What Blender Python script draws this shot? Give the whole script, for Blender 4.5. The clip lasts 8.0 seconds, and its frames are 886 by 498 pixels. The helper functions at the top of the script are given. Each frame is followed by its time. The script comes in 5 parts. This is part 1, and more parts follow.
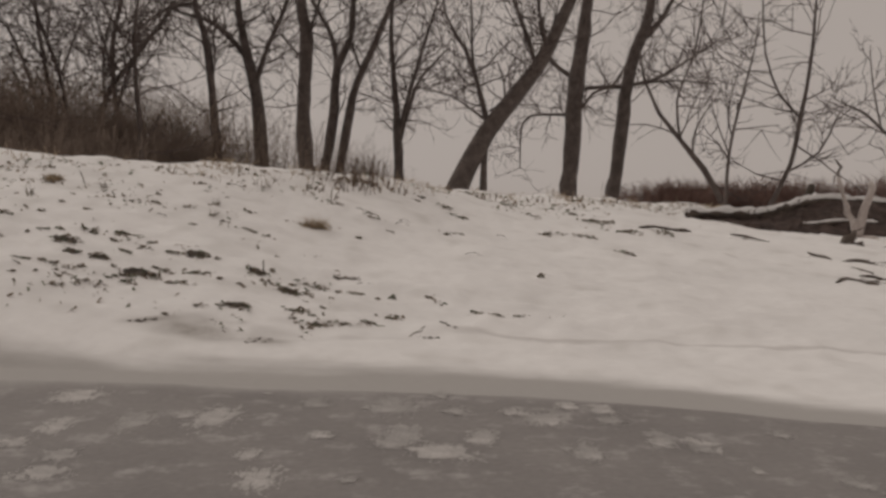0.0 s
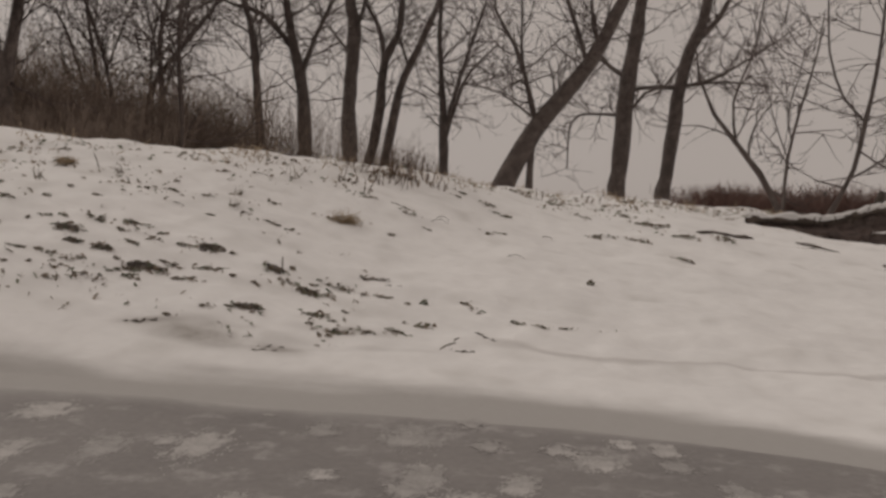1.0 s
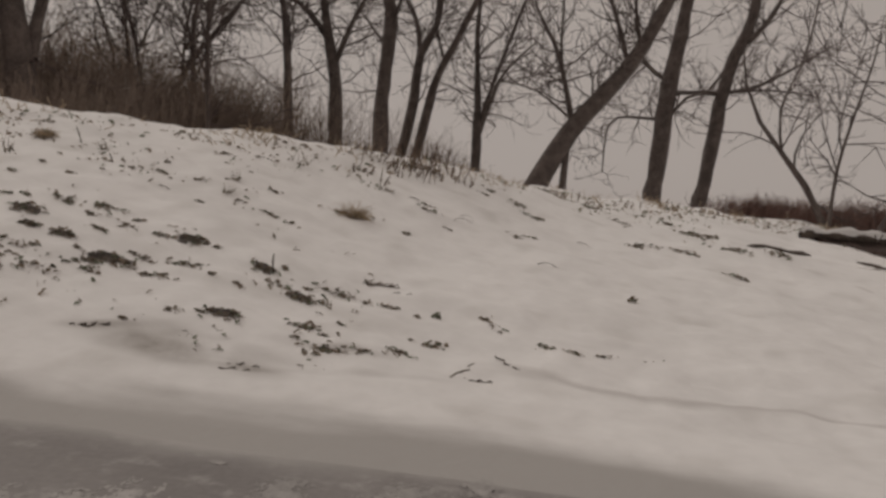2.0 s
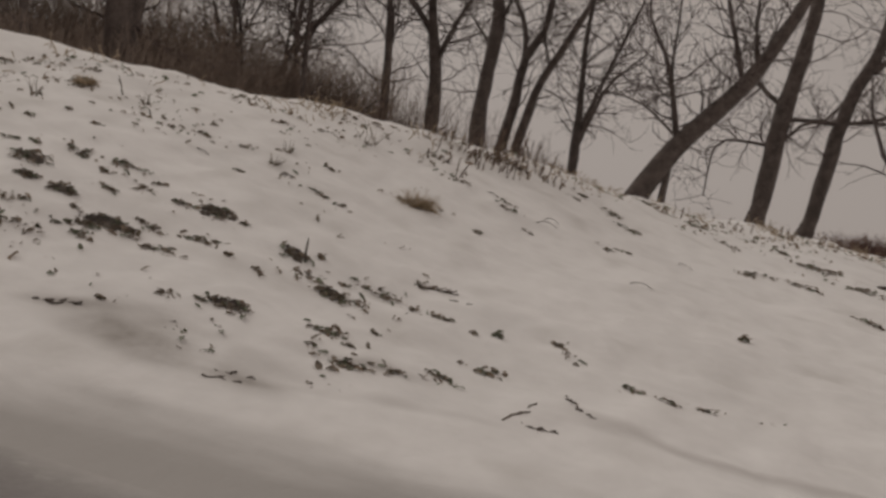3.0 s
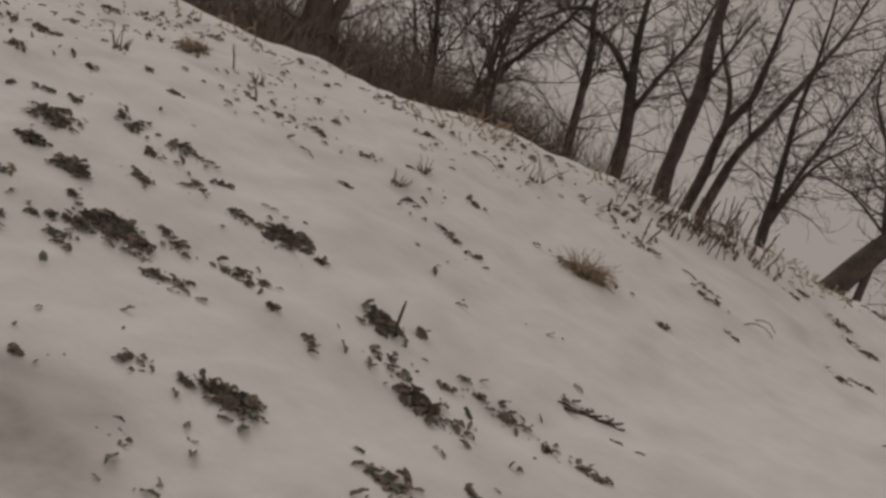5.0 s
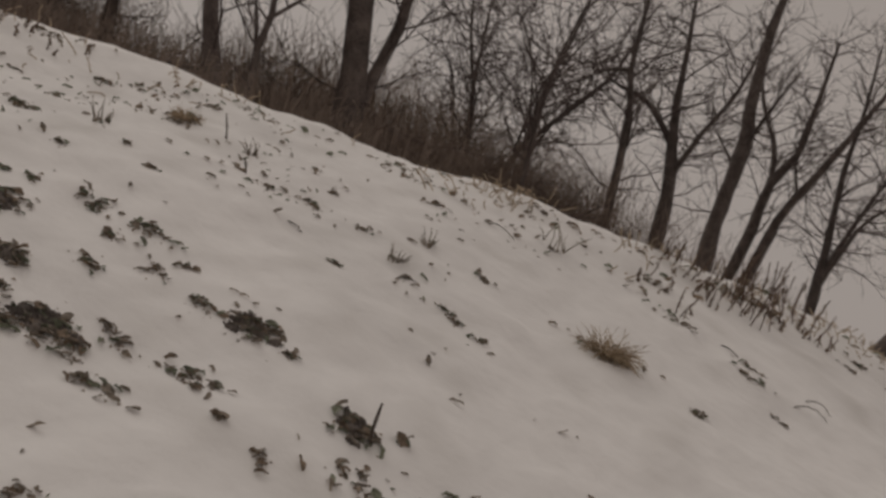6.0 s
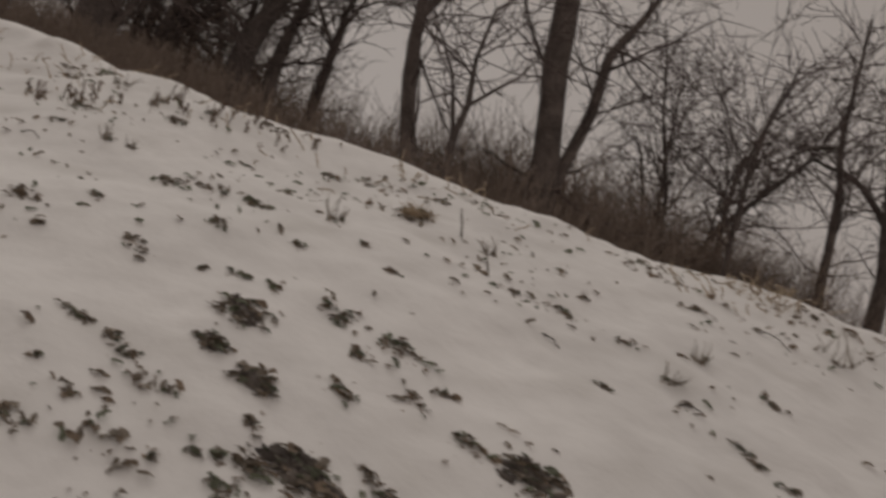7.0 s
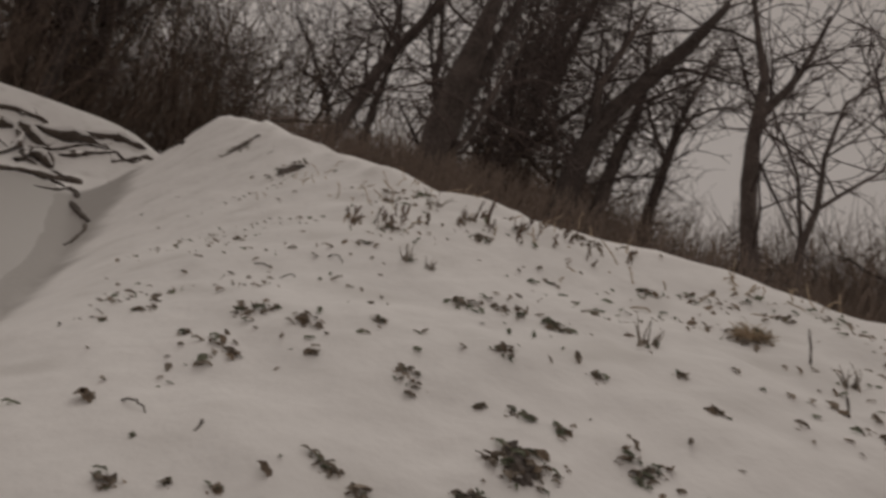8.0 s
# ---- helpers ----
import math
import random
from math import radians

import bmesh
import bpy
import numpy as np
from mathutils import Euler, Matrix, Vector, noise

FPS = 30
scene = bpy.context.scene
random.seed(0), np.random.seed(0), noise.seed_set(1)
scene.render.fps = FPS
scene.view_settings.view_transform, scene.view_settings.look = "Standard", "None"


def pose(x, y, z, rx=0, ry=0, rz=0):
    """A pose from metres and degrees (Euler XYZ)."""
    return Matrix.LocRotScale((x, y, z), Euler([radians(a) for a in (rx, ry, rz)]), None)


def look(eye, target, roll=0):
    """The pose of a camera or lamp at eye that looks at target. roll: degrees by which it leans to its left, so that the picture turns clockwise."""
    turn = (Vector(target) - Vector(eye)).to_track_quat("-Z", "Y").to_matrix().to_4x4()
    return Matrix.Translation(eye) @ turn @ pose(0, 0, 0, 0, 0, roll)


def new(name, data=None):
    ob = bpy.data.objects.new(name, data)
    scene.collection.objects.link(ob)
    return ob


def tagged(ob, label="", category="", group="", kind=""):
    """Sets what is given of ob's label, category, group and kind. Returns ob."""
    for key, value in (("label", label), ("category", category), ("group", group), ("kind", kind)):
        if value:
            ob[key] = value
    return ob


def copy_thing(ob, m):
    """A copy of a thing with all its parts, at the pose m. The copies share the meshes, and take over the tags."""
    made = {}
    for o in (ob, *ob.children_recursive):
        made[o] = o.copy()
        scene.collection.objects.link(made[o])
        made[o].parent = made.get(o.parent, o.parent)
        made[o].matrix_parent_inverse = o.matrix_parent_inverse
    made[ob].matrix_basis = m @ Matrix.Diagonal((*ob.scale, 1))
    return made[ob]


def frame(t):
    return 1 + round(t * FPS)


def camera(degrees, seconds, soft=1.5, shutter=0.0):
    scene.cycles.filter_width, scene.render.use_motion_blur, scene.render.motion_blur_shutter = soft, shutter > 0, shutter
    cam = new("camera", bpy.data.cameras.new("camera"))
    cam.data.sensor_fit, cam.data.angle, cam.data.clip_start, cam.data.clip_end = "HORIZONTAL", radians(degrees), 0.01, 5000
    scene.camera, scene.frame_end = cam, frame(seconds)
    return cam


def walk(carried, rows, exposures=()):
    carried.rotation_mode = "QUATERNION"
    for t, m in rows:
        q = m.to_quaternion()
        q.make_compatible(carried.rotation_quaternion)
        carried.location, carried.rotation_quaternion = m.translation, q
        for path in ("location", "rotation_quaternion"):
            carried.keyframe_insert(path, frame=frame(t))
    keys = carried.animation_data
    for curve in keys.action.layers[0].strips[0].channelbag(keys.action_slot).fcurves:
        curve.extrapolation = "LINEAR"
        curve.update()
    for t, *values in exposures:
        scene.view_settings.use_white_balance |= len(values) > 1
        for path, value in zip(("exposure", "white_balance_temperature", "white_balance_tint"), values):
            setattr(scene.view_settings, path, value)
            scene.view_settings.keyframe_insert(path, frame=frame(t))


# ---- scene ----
cam = camera(52.2, 8.0, soft=3.0, shutter=0.25)
TRUE_SIZE = 2.0  # metres to one unit of the plan below
walk(cam, [(t, look(Vector(eye) * TRUE_SIZE, Vector(target) * TRUE_SIZE, roll)) for t, eye, target, roll in (
    (0.0, (0.000, 0.000, 0.550), (0.000, 4.991, 0.240), 1.46),
    (0.5, (-0.008, 0.200, 0.534), (-0.146, 5.188, 0.228), 2.22),
    (1.0, (0.014, 0.383, 0.535), (-0.225, 5.367, 0.207), 3.04),
    (2.5, (0.020, 1.146, 0.503), (-0.551, 6.100, 0.141), 7.83),
    (3.0, (0.018, 1.408, 0.476), (-0.860, 6.315, 0.093), 10.80),
    (3.5, (-0.041, 1.674, 0.462), (-1.241, 6.511, 0.057), 14.59),
    (4.0, (-0.076, 1.875, 0.446), (-1.603, 6.621, 0.067), 17.08),
    (4.5, (-0.137, 2.056, 0.453), (-1.830, 6.745, 0.073), 19.70),
    (4.7, (-0.163, 2.129, 0.466), (-1.893, 6.803, 0.062), 20.38),
    (5.8, (-0.183, 2.430, 0.509), (-2.172, 7.013, 0.323), 18.29),
    (6.0, (-0.185, 2.460, 0.526), (-2.283, 6.997, 0.389), 18.67),
    (6.5, (-0.264, 2.587, 0.522), (-2.796, 6.897, 0.401), 17.34),
    (7.0, (-0.455, 2.594, 0.520), (-3.480, 6.575, 0.500), 18.80),
    (7.5, (-0.600, 2.796, 0.531), (-4.402, 6.043, 0.512), 17.60),
    (8.0, (-0.614, 2.821, 0.550), (-4.930, 5.347, 0.554), 17.47),
)], exposures=[(0.0, -0.76), (2.5, -0.9), (4.5, -1.07), (6.5, -1.08), (8.0, -1.12)])

# ---- overcast winter daylight ----
world = bpy.data.worlds.new("overcast_sky")
scene.world = world
world.use_nodes = True
wn, wl = world.node_tree.nodes, world.node_tree.links
sky = wn.new("ShaderNodeTexSky")
sky.sky_type, sky.sun_disc = "NISHITA", False
sky.sun_elevation, sky.sun_rotation = radians(34), radians(-66)
grey = wn.new("ShaderNodeHueSaturation")
grey.inputs["Saturation"].default_value = 0.0
cloud = wn.new("ShaderNodeMix")
cloud.data_type = "RGBA"
cloud.inputs[0].default_value = 0.88
cloud.inputs[7].default_value = (6.3, 5.43, 4.9, 1)
wl.new(sky.outputs[0], grey.inputs["Color"])
wl.new(grey.outputs[0], cloud.inputs[6])
wl.new(cloud.outputs[2], wn["Background"].inputs["Color"])
wn["Background"].inputs["Strength"].default_value = 0.106
sun = new("sun", bpy.data.lights.new("sun", "SUN"))
sun.data.energy, sun.data.angle, sun.data.color = 1.35, radians(35), (1, 0.93, 0.85)
sun.matrix_world = look((-9, 8, 8), (0, 4, 0))


# ---- materials ----
def material(name, dark, light, scale=8.0, rough=0.9, bump=0.3, fine=60.0, spec=0.3):
    """A two-scale noise material: broad stains, fine grain and relief, in metres."""
    m = bpy.data.materials.new(name)
    m.use_nodes = True
    n, l = m.node_tree.nodes, m.node_tree.links
    p = n["Principled BSDF"]
    p.inputs["Roughness"].default_value = rough
    p.inputs["Specular IOR Level"].default_value = spec
    co = n.new("ShaderNodeTexCoord")
    broad, grain = n.new("ShaderNodeTexNoise"), n.new("ShaderNodeTexNoise")
    broad.inputs["Scale"].default_value, broad.inputs["Detail"].default_value = scale, 6
    grain.inputs["Scale"].default_value, grain.inputs["Detail"].default_value = fine, 4
    for t in (broad, grain):
        l.new(co.outputs["Object"], t.inputs["Vector"])
    both = n.new("ShaderNodeMix")
    both.inputs[0].default_value = 0.4
    l.new(broad.outputs["Fac"], both.inputs[2])
    l.new(grain.outputs["Fac"], both.inputs[3])
    ramp = n.new("ShaderNodeValToRGB")
    ramp.color_ramp.elements[0].position, ramp.color_ramp.elements[1].position = 0.34, 0.66
    ramp.color_ramp.elements[0].color, ramp.color_ramp.elements[1].color = (*dark, 1), (*light, 1)
    l.new(both.outputs[0], ramp.inputs[0])
    info, vary = n.new("ShaderNodeObjectInfo"), n.new("ShaderNodeHueSaturation")
    span = n.new("ShaderNodeMapRange")
    span.inputs["To Min"].default_value, span.inputs["To Max"].default_value = 0.8, 1.2
    l.new(info.outputs["Random"], span.inputs["Value"])
    l.new(span.outputs[0], vary.inputs["Value"])
    l.new(ramp.outputs[0], vary.inputs["Color"])
    l.new(vary.outputs[0], p.inputs["Base Color"])
    b = n.new("ShaderNodeBump")
    b.inputs["Strength"].default_value, b.inputs["Distance"].default_value = bump, 0.02 * TRUE_SIZE
    l.new(both.outputs[0], b.inputs["Height"])
    l.new(b.outputs[0], p.inputs["Normal"])
    return m


BARK = material("dark_bark", (0.06, 0.05, 0.046), (0.165, 0.134, 0.122), 5, 0.95, 0.9, 40)
TWIG = material("twig_bark", (0.066, 0.053, 0.049), (0.155, 0.122, 0.113), 3, 0.95, 0.2, 30)
BRUSH = material("brown_brush", (0.128, 0.096, 0.078), (0.265, 0.206, 0.168), 2, 0.95, 0.2, 20)
REDBRUSH = material("russet_brush", (0.115, 0.07, 0.06), (0.22, 0.138, 0.116), 0.6, 0.95, 0.2, 20)
STRAW = material("dead_straw", (0.33, 0.26, 0.185), (0.62, 0.5, 0.36), 20, 0.9, 0.2, 90)
LEAF = material("wet_dead_leaf", (0.14, 0.122, 0.102), (0.38, 0.325, 0.265), 30, 0.75, 0.3, 120)
GREENLEAF = material("dull_green_leaf", (0.13, 0.145, 0.105), (0.29, 0.305, 0.225), 30, 0.75, 0.3, 120)
EARTH = material("wet_dark_earth", (0.105, 0.092, 0.085), (0.26, 0.228, 0.205), 25, 0.85, 1.0, 140)
WOOD = material("weathered_wood", (0.05, 0.041, 0.035), (0.15, 0.122, 0.102), 6, 0.9, 0.6, 60)
# earth below the fallen log, colour darkened to hold the shade there
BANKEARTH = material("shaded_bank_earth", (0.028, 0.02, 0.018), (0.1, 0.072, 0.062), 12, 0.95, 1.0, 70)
PALEWOOD = material("barkless_pale_wood", (0.33, 0.28, 0.26), (0.55, 0.5, 0.47), 6, 0.85, 0.5, 50)
SNOWCAP = material("lying_snow", (0.78, 0.77, 0.76), (0.86, 0.85, 0.84), 6, 0.8, 0.25, 70, 0.2)


def ground_material():
    """Snow over the bank; towards the ice it thins to grey slush in broken streaks."""
    m = material("bank_snow", (0.76, 0.75, 0.74), (0.86, 0.85, 0.84), 2.5, 0.85, 0.55, 22, 0.2)
    n, l = m.node_tree.nodes, m.node_tree.links
    p = n["Principled BSDF"]
    snow = p.inputs["Base Color"].links[0].from_socket
    co = n.new("ShaderNodeTexCoord")
    part_xyz = n.new("ShaderNodeSeparateXYZ")
    l.new(co.outputs["Object"], part_xyz.inputs[0])
    stretch = n.new("ShaderNodeMapping")
    stretch.inputs["Scale"].default_value = (1.1, 3.2, 1)
    l.new(co.outputs["Object"], stretch.inputs["Vector"])
    streak = n.new("ShaderNodeTexNoise")
    streak.inputs["Scale"].default_value, streak.inputs["Detail"].default_value = 1.6, 5
    l.new(stretch.outputs[0], streak.inputs["Vector"])
    wave = n.new("ShaderNodeMath")
    wave.operation = "MULTIPLY_ADD"
    wave.inputs[1].default_value = 0.27
    l.new(streak.outputs["Fac"], wave.inputs[0])
    along = n.new("ShaderNodeMath")
    along.operation = "MULTIPLY_ADD"
    along.inputs[1].default_value = 0.0
    l.new(part_xyz.outputs["X"], along.inputs[0])
    l.new(part_xyz.outputs["Y"], along.inputs[2])
    bend, hold, slope = (n.new("ShaderNodeMath") for _ in range(3))
    bend.operation, hold.operation, slope.operation = "MULTIPLY_ADD", "MAXIMUM", "MULTIPLY_ADD"
    bend.inputs[1].default_value, bend.inputs[2].default_value = -1.0, -1.6
    hold.inputs[1].default_value, slope.inputs[1].default_value = 0.0, -0.24
    l.new(part_xyz.outputs["X"], bend.inputs[0])
    l.new(bend.outputs[0], hold.inputs[0])
    l.new(hold.outputs[0], slope.inputs[0])
    l.new(along.outputs[0], slope.inputs[2])
    past, firm, narrow = (n.new("ShaderNodeMath") for _ in range(3))
    past.operation, firm.operation, narrow.operation = "SUBTRACT", "MAXIMUM", "MULTIPLY_ADD"
    past.inputs[1].default_value, firm.inputs[1].default_value, narrow.inputs[1].default_value = 0.3, 0.0, 0.4
    l.new(part_xyz.outputs["X"], past.inputs[0])
    l.new(past.outputs[0], firm.inputs[0])
    l.new(firm.outputs[0], narrow.inputs[0])
    l.new(slope.outputs[0], narrow.inputs[2])
    l.new(narrow.outputs[0], wave.inputs[2])
    thin = n.new("ShaderNodeMapRange")
    thin.interpolation_type = "SMOOTHSTEP"
    thin.inputs["From Min"].default_value, thin.inputs["From Max"].default_value = 2.79, 2.95
    thin.inputs["To Min"].default_value, thin.inputs["To Max"].default_value = 1.0, 0.0
    l.new(wave.outputs[0], thin.inputs["Value"])
    mix = n.new("ShaderNodeMix")
    mix.data_type = "RGBA"
    upstream, only = n.new("ShaderNodeMapRange"), n.new("ShaderNodeMath")
    upstream.inputs["From Min"].default_value, upstream.inputs["From Max"].default_value = -10.6, -9.4
    only.operation = "MULTIPLY"
    l.new(part_xyz.outputs["X"], upstream.inputs["Value"])
    l.new(upstream.outputs[0], only.inputs[0])
    l.new(thin.outputs[0], only.inputs[1])
    l.new(only.outputs[0], mix.inputs[0])
    bare = n.new("ShaderNodeTexNoise")
    bare.inputs["Scale"].default_value, bare.inputs["Detail"].default_value = 5.5, 6
    l.new(co.outputs["Object"], bare.inputs["Vector"])
    worn = n.new("ShaderNodeMapRange")
    worn.interpolation_type = "SMOOTHSTEP"
    worn.inputs["From Min"].default_value, worn.inputs["From Max"].default_value = 0.52, 0.78
    worn.inputs["To Max"].default_value = 0.45
    l.new(bare.outputs["Fac"], worn.inputs["Value"])
    thinner = n.new("ShaderNodeMix")
    thinner.data_type = "RGBA"
    l.new(worn.outputs[0], thinner.inputs[0])
    l.new(snow, thinner.inputs[6])
    thinner.inputs[7].default_value = (0.55, 0.53, 0.50, 1)
    l.new(thinner.outputs[2], mix.inputs[6])
    mix.inputs[7].default_value = (0.45, 0.435, 0.42, 1)
    # muddy streaks of meltwater on the lower bank, and a snow ledge's painted shade
    base = mix.outputs[2]
    for x, y, turn, long, wide, strength in ((-0.76, 2.95, -0.1, 0.34, 0.085, 1.0), (-0.72, 3.03, -0.1, 0.3, 0.05, 0.7), (-0.98, 3.0, 0.3, 0.12, 0.03, 0.8),
                                             (-0.3, 3.0, 0.2, 0.25, 0.03, 0.5), (-0.42, 3.12, 0.1, 0.22, 0.03, 0.45), (-0.62, 2.92, 0.15, 0.14, 0.025, 0.8)):
        at, far, smear = n.new("ShaderNodeMapping"), n.new("ShaderNodeVectorMath"), n.new("ShaderNodeMapRange")
        at.vector_type, far.operation = "TEXTURE", "LENGTH"
        at.inputs["Location"].default_value = (x, y, 0.07)
        at.inputs["Rotation"].default_value = (0, 0, turn)
        at.inputs["Scale"].default_value = (long, wide, 1)
        smear.interpolation_type = "SMOOTHSTEP"
        smear.inputs["From Min"].default_value, smear.inputs["From Max"].default_value = 0.1, 1.1
        smear.inputs["To Min"].default_value, smear.inputs["To Max"].default_value = strength, 0.0
        l.new(co.outputs["Object"], at.inputs["Vector"])
        l.new(at.outputs[0], far.inputs[0])
        l.new(far.outputs["Value"], smear.inputs["Value"])
        blot, speck, muddy = n.new("ShaderNodeMath"), n.new("ShaderNodeMapRange"), n.new("ShaderNodeMix")
        blot.operation, muddy.data_type = "MULTIPLY", "RGBA"
        speck.inputs["From Min"].default_value, speck.inputs["From Max"].default_value = 0.3, 0.6
        l.new(bare.outputs["Fac"], speck.inputs["Value"])
        l.new(speck.outputs[0], blot.inputs[0])
        l.new(smear.outputs[0], blot.inputs[1])
        l.new(blot.outputs[0], muddy.inputs[0])
        l.new(base, muddy.inputs[6])
        muddy.inputs[7].default_value = (0.3, 0.275, 0.25, 1)
        base = muddy.outputs[2]
    # shade under a low snow ledge, painted as a thin grey line; wet mixes it in
    line, off, thinly, where, faint, wet = (n.new("ShaderNodeMath"), n.new("ShaderNodeMath"), n.new("ShaderNodeMapRange"), n.new("ShaderNodeMapRange"),
                                            n.new("ShaderNodeMath"), n.new("ShaderNodeMix"))
    line.operation, off.operation, faint.operation, wet.data_type = "MULTIPLY_ADD", "SUBTRACT", "MULTIPLY", "RGBA"
    line.inputs[1].default_value = 0.16
    l.new(streak.outputs["Fac"], line.inputs[0])
    l.new(part_xyz.outputs["Y"], line.inputs[2])
    off.inputs[1].default_value = 3.24
    size = n.new("ShaderNodeMath")
    size.operation = "ABSOLUTE"
    l.new(line.outputs[0], off.inputs[0])
    l.new(off.outputs[0], size.inputs[0])
    thinly.interpolation_type = "SMOOTHSTEP"
    thinly.inputs["From Max"].default_value = 0.04
    thinly.inputs["To Min"].default_value, thinly.inputs["To Max"].default_value = 0.42, 0.0
    l.new(size.outputs[0], thinly.inputs["Value"])
    where.inputs["From Min"].default_value, where.inputs["From Max"].default_value = -0.1, 0.15
    l.new(part_xyz.outputs["X"], where.inputs["Value"])
    l.new(thinly.outputs[0], faint.inputs[0])
    l.new(where.outputs[0], faint.inputs[1])
    l.new(faint.outputs[0], wet.inputs[0])
    l.new(base, wet.inputs[6])
    wet.inputs[7].default_value = (0.4, 0.37, 0.35, 1)
    l.new(wet.outputs[2], p.inputs["Base Color"])
    return m


def ice_material():
    """Grey frozen surface with frost bloom and blown snow in patches."""
    m = material("grey_ice", (0.24, 0.225, 0.22), (0.33, 0.31, 0.30), 3, 0.6, 0.25, 55, 0.35)
    n, l = m.node_tree.nodes, m.node_tree.links
    p = n["Principled BSDF"]
    base = p.inputs["Base Color"].links[0].from_socket
    co = n.new("ShaderNodeTexCoord")
    warp = n.new("ShaderNodeTexNoise")
    warp.inputs["Scale"].default_value, warp.inputs["Detail"].default_value = 9.0, 10
    warp.inputs["Roughness"].default_value = 0.72
    l.new(co.outputs["Object"], warp.inputs["Vector"])
    cut = n.new("ShaderNodeMapRange")
    cut.interpolation_type = "SMOOTHSTEP"
    cut.inputs["From Min"].default_value, cut.inputs["From Max"].default_value = 0.5, 0.7
    cut.inputs["To Max"].default_value = 0.55
    l.new(warp.outputs["Fac"], cut.inputs["Value"])
    mix = n.new("ShaderNodeMix")
    mix.data_type = "RGBA"
    l.new(cut.outputs[0], mix.inputs[0])
    l.new(base, mix.inputs[6])
    mix.inputs[7].default_value = (0.55, 0.53, 0.52, 1)
    part_xyz, rag = n.new("ShaderNodeSeparateXYZ"), n.new("ShaderNodeTexNoise")
    l.new(co.outputs["Object"], part_xyz.inputs[0])
    l.new(co.outputs["Object"], rag.inputs["Vector"])
    rag.inputs["Scale"].default_value, rag.inputs["Detail"].default_value = 2.2, 5
    drift, lip = n.new("ShaderNodeMath"), n.new("ShaderNodeMapRange")
    drift.operation = "MULTIPLY_ADD"
    drift.inputs[1].default_value = 0.35
    l.new(rag.outputs["Fac"], drift.inputs[0])
    l.new(part_xyz.outputs["Y"], drift.inputs[2])
    lip.interpolation_type = "SMOOTHSTEP"
    lip.inputs["From Min"].default_value, lip.inputs["From Max"].default_value = 2.52, 2.78
    l.new(drift.outputs[0], lip.inputs["Value"])
    snowy = n.new("ShaderNodeMix")
    snowy.data_type = "RGBA"
    l.new(lip.outputs[0], snowy.inputs[0])
    l.new(mix.outputs[2], snowy.inputs[6])
    snowy.inputs[7].default_value = (0.47, 0.455, 0.44, 1)
    l.new(snowy.outputs[2], p.inputs["Base Color"])
    return m


# ---- the lie of the land ----
def curve_through(x, xs, ys):
    """A smooth curve through a few heights or widths, for arrays of x."""
    xs, ys = np.array(xs, float), np.array(ys, float)
    x = np.clip(x, xs[0], xs[-1])
    m = np.gradient(ys, xs)
    i = np.clip(np.searchsorted(xs, x) - 1, 0, len(xs) - 2)
    h = xs[i + 1] - xs[i]
    u = (x - xs[i]) / h
    return ((2 * u**3 - 3 * u**2 + 1) * ys[i] + (u**3 - 2 * u**2 + u) * h * m[i]
            + (3 * u**2 - 2 * u**3) * ys[i + 1] + (u**3 - u**2) * h * m[i + 1])


def bank_foot(x):
    return curve_through(x, [-20, -10, -6.8, -4.7, -3.1, -1.6, 0, 0.6, 1.2, 2.2, 6, 20], [6, 4.15, 3.72, 3.43, 3.07, 2.7, 2.62, 2.52, 2.38, 2.2, 2, 2])


CREST_X = [-16, -11.5, -9, -7.5, -6, -4.5, -3.5, -2.8, -2.2, -1.6, -1, -0.4, 0.3, 1.2, 2.4, 4.5, 8, 14]


def crest_line(x):
    return curve_through(x, CREST_X, [6.6, 5.7, 5, 4.7, 4.5, 4.4, 4.35, 4.4, 4.7, 5, 5.2, 5.85, 6.85, 7.5, 8.15, 9.1, 10, 11])


def crest_height(x):
    return curve_through(x, CREST_X, [0.6, 0.75, 1.07, 1.03, 0.95, 0.82, 0.745, 0.73, 0.7, 0.69, 0.67, 0.62, 0.56, 0.535, 0.46, 0.38, 0.3, 0.25])


def land(x, y):
    """Height of the ground: ice level, the snowy bank, its crest, the low field behind, a mound upstream."""
    x, y = np.asarray(x, float), np.asarray(y, float)
    f, c, h = bank_foot(x), crest_line(x), crest_height(x)
    p = curve_through(x, [-20, -9, -7, -5.5, -4.3, -3.4, -2.5, -1.5, -1, 0, 1, 20],
                      [1.3, 1.2, 1.1, 1, 0.9, 0.8, 0.65, 0.7, 0.95, 1.12, 1.3, 1.3])
    up = h * np.clip((y - f) / (c - f), 0, 1) ** p
    s = np.clip((y - c) / 3.2, 0, 1)
    z = np.where(y <= c, up, h + (0.05 - h) * s * s * (3 - 2 * s))
    fade = np.clip((y + 5) / 4, 0, 1) / (1 + np.exp(np.clip((y - 5.6) * 3, -50, 50)))
    mound = 0.9 * np.exp(-(((x + 13.1) / 1.15) ** 2)) * fade
    return np.maximum(z, z * 0.3 + mound)


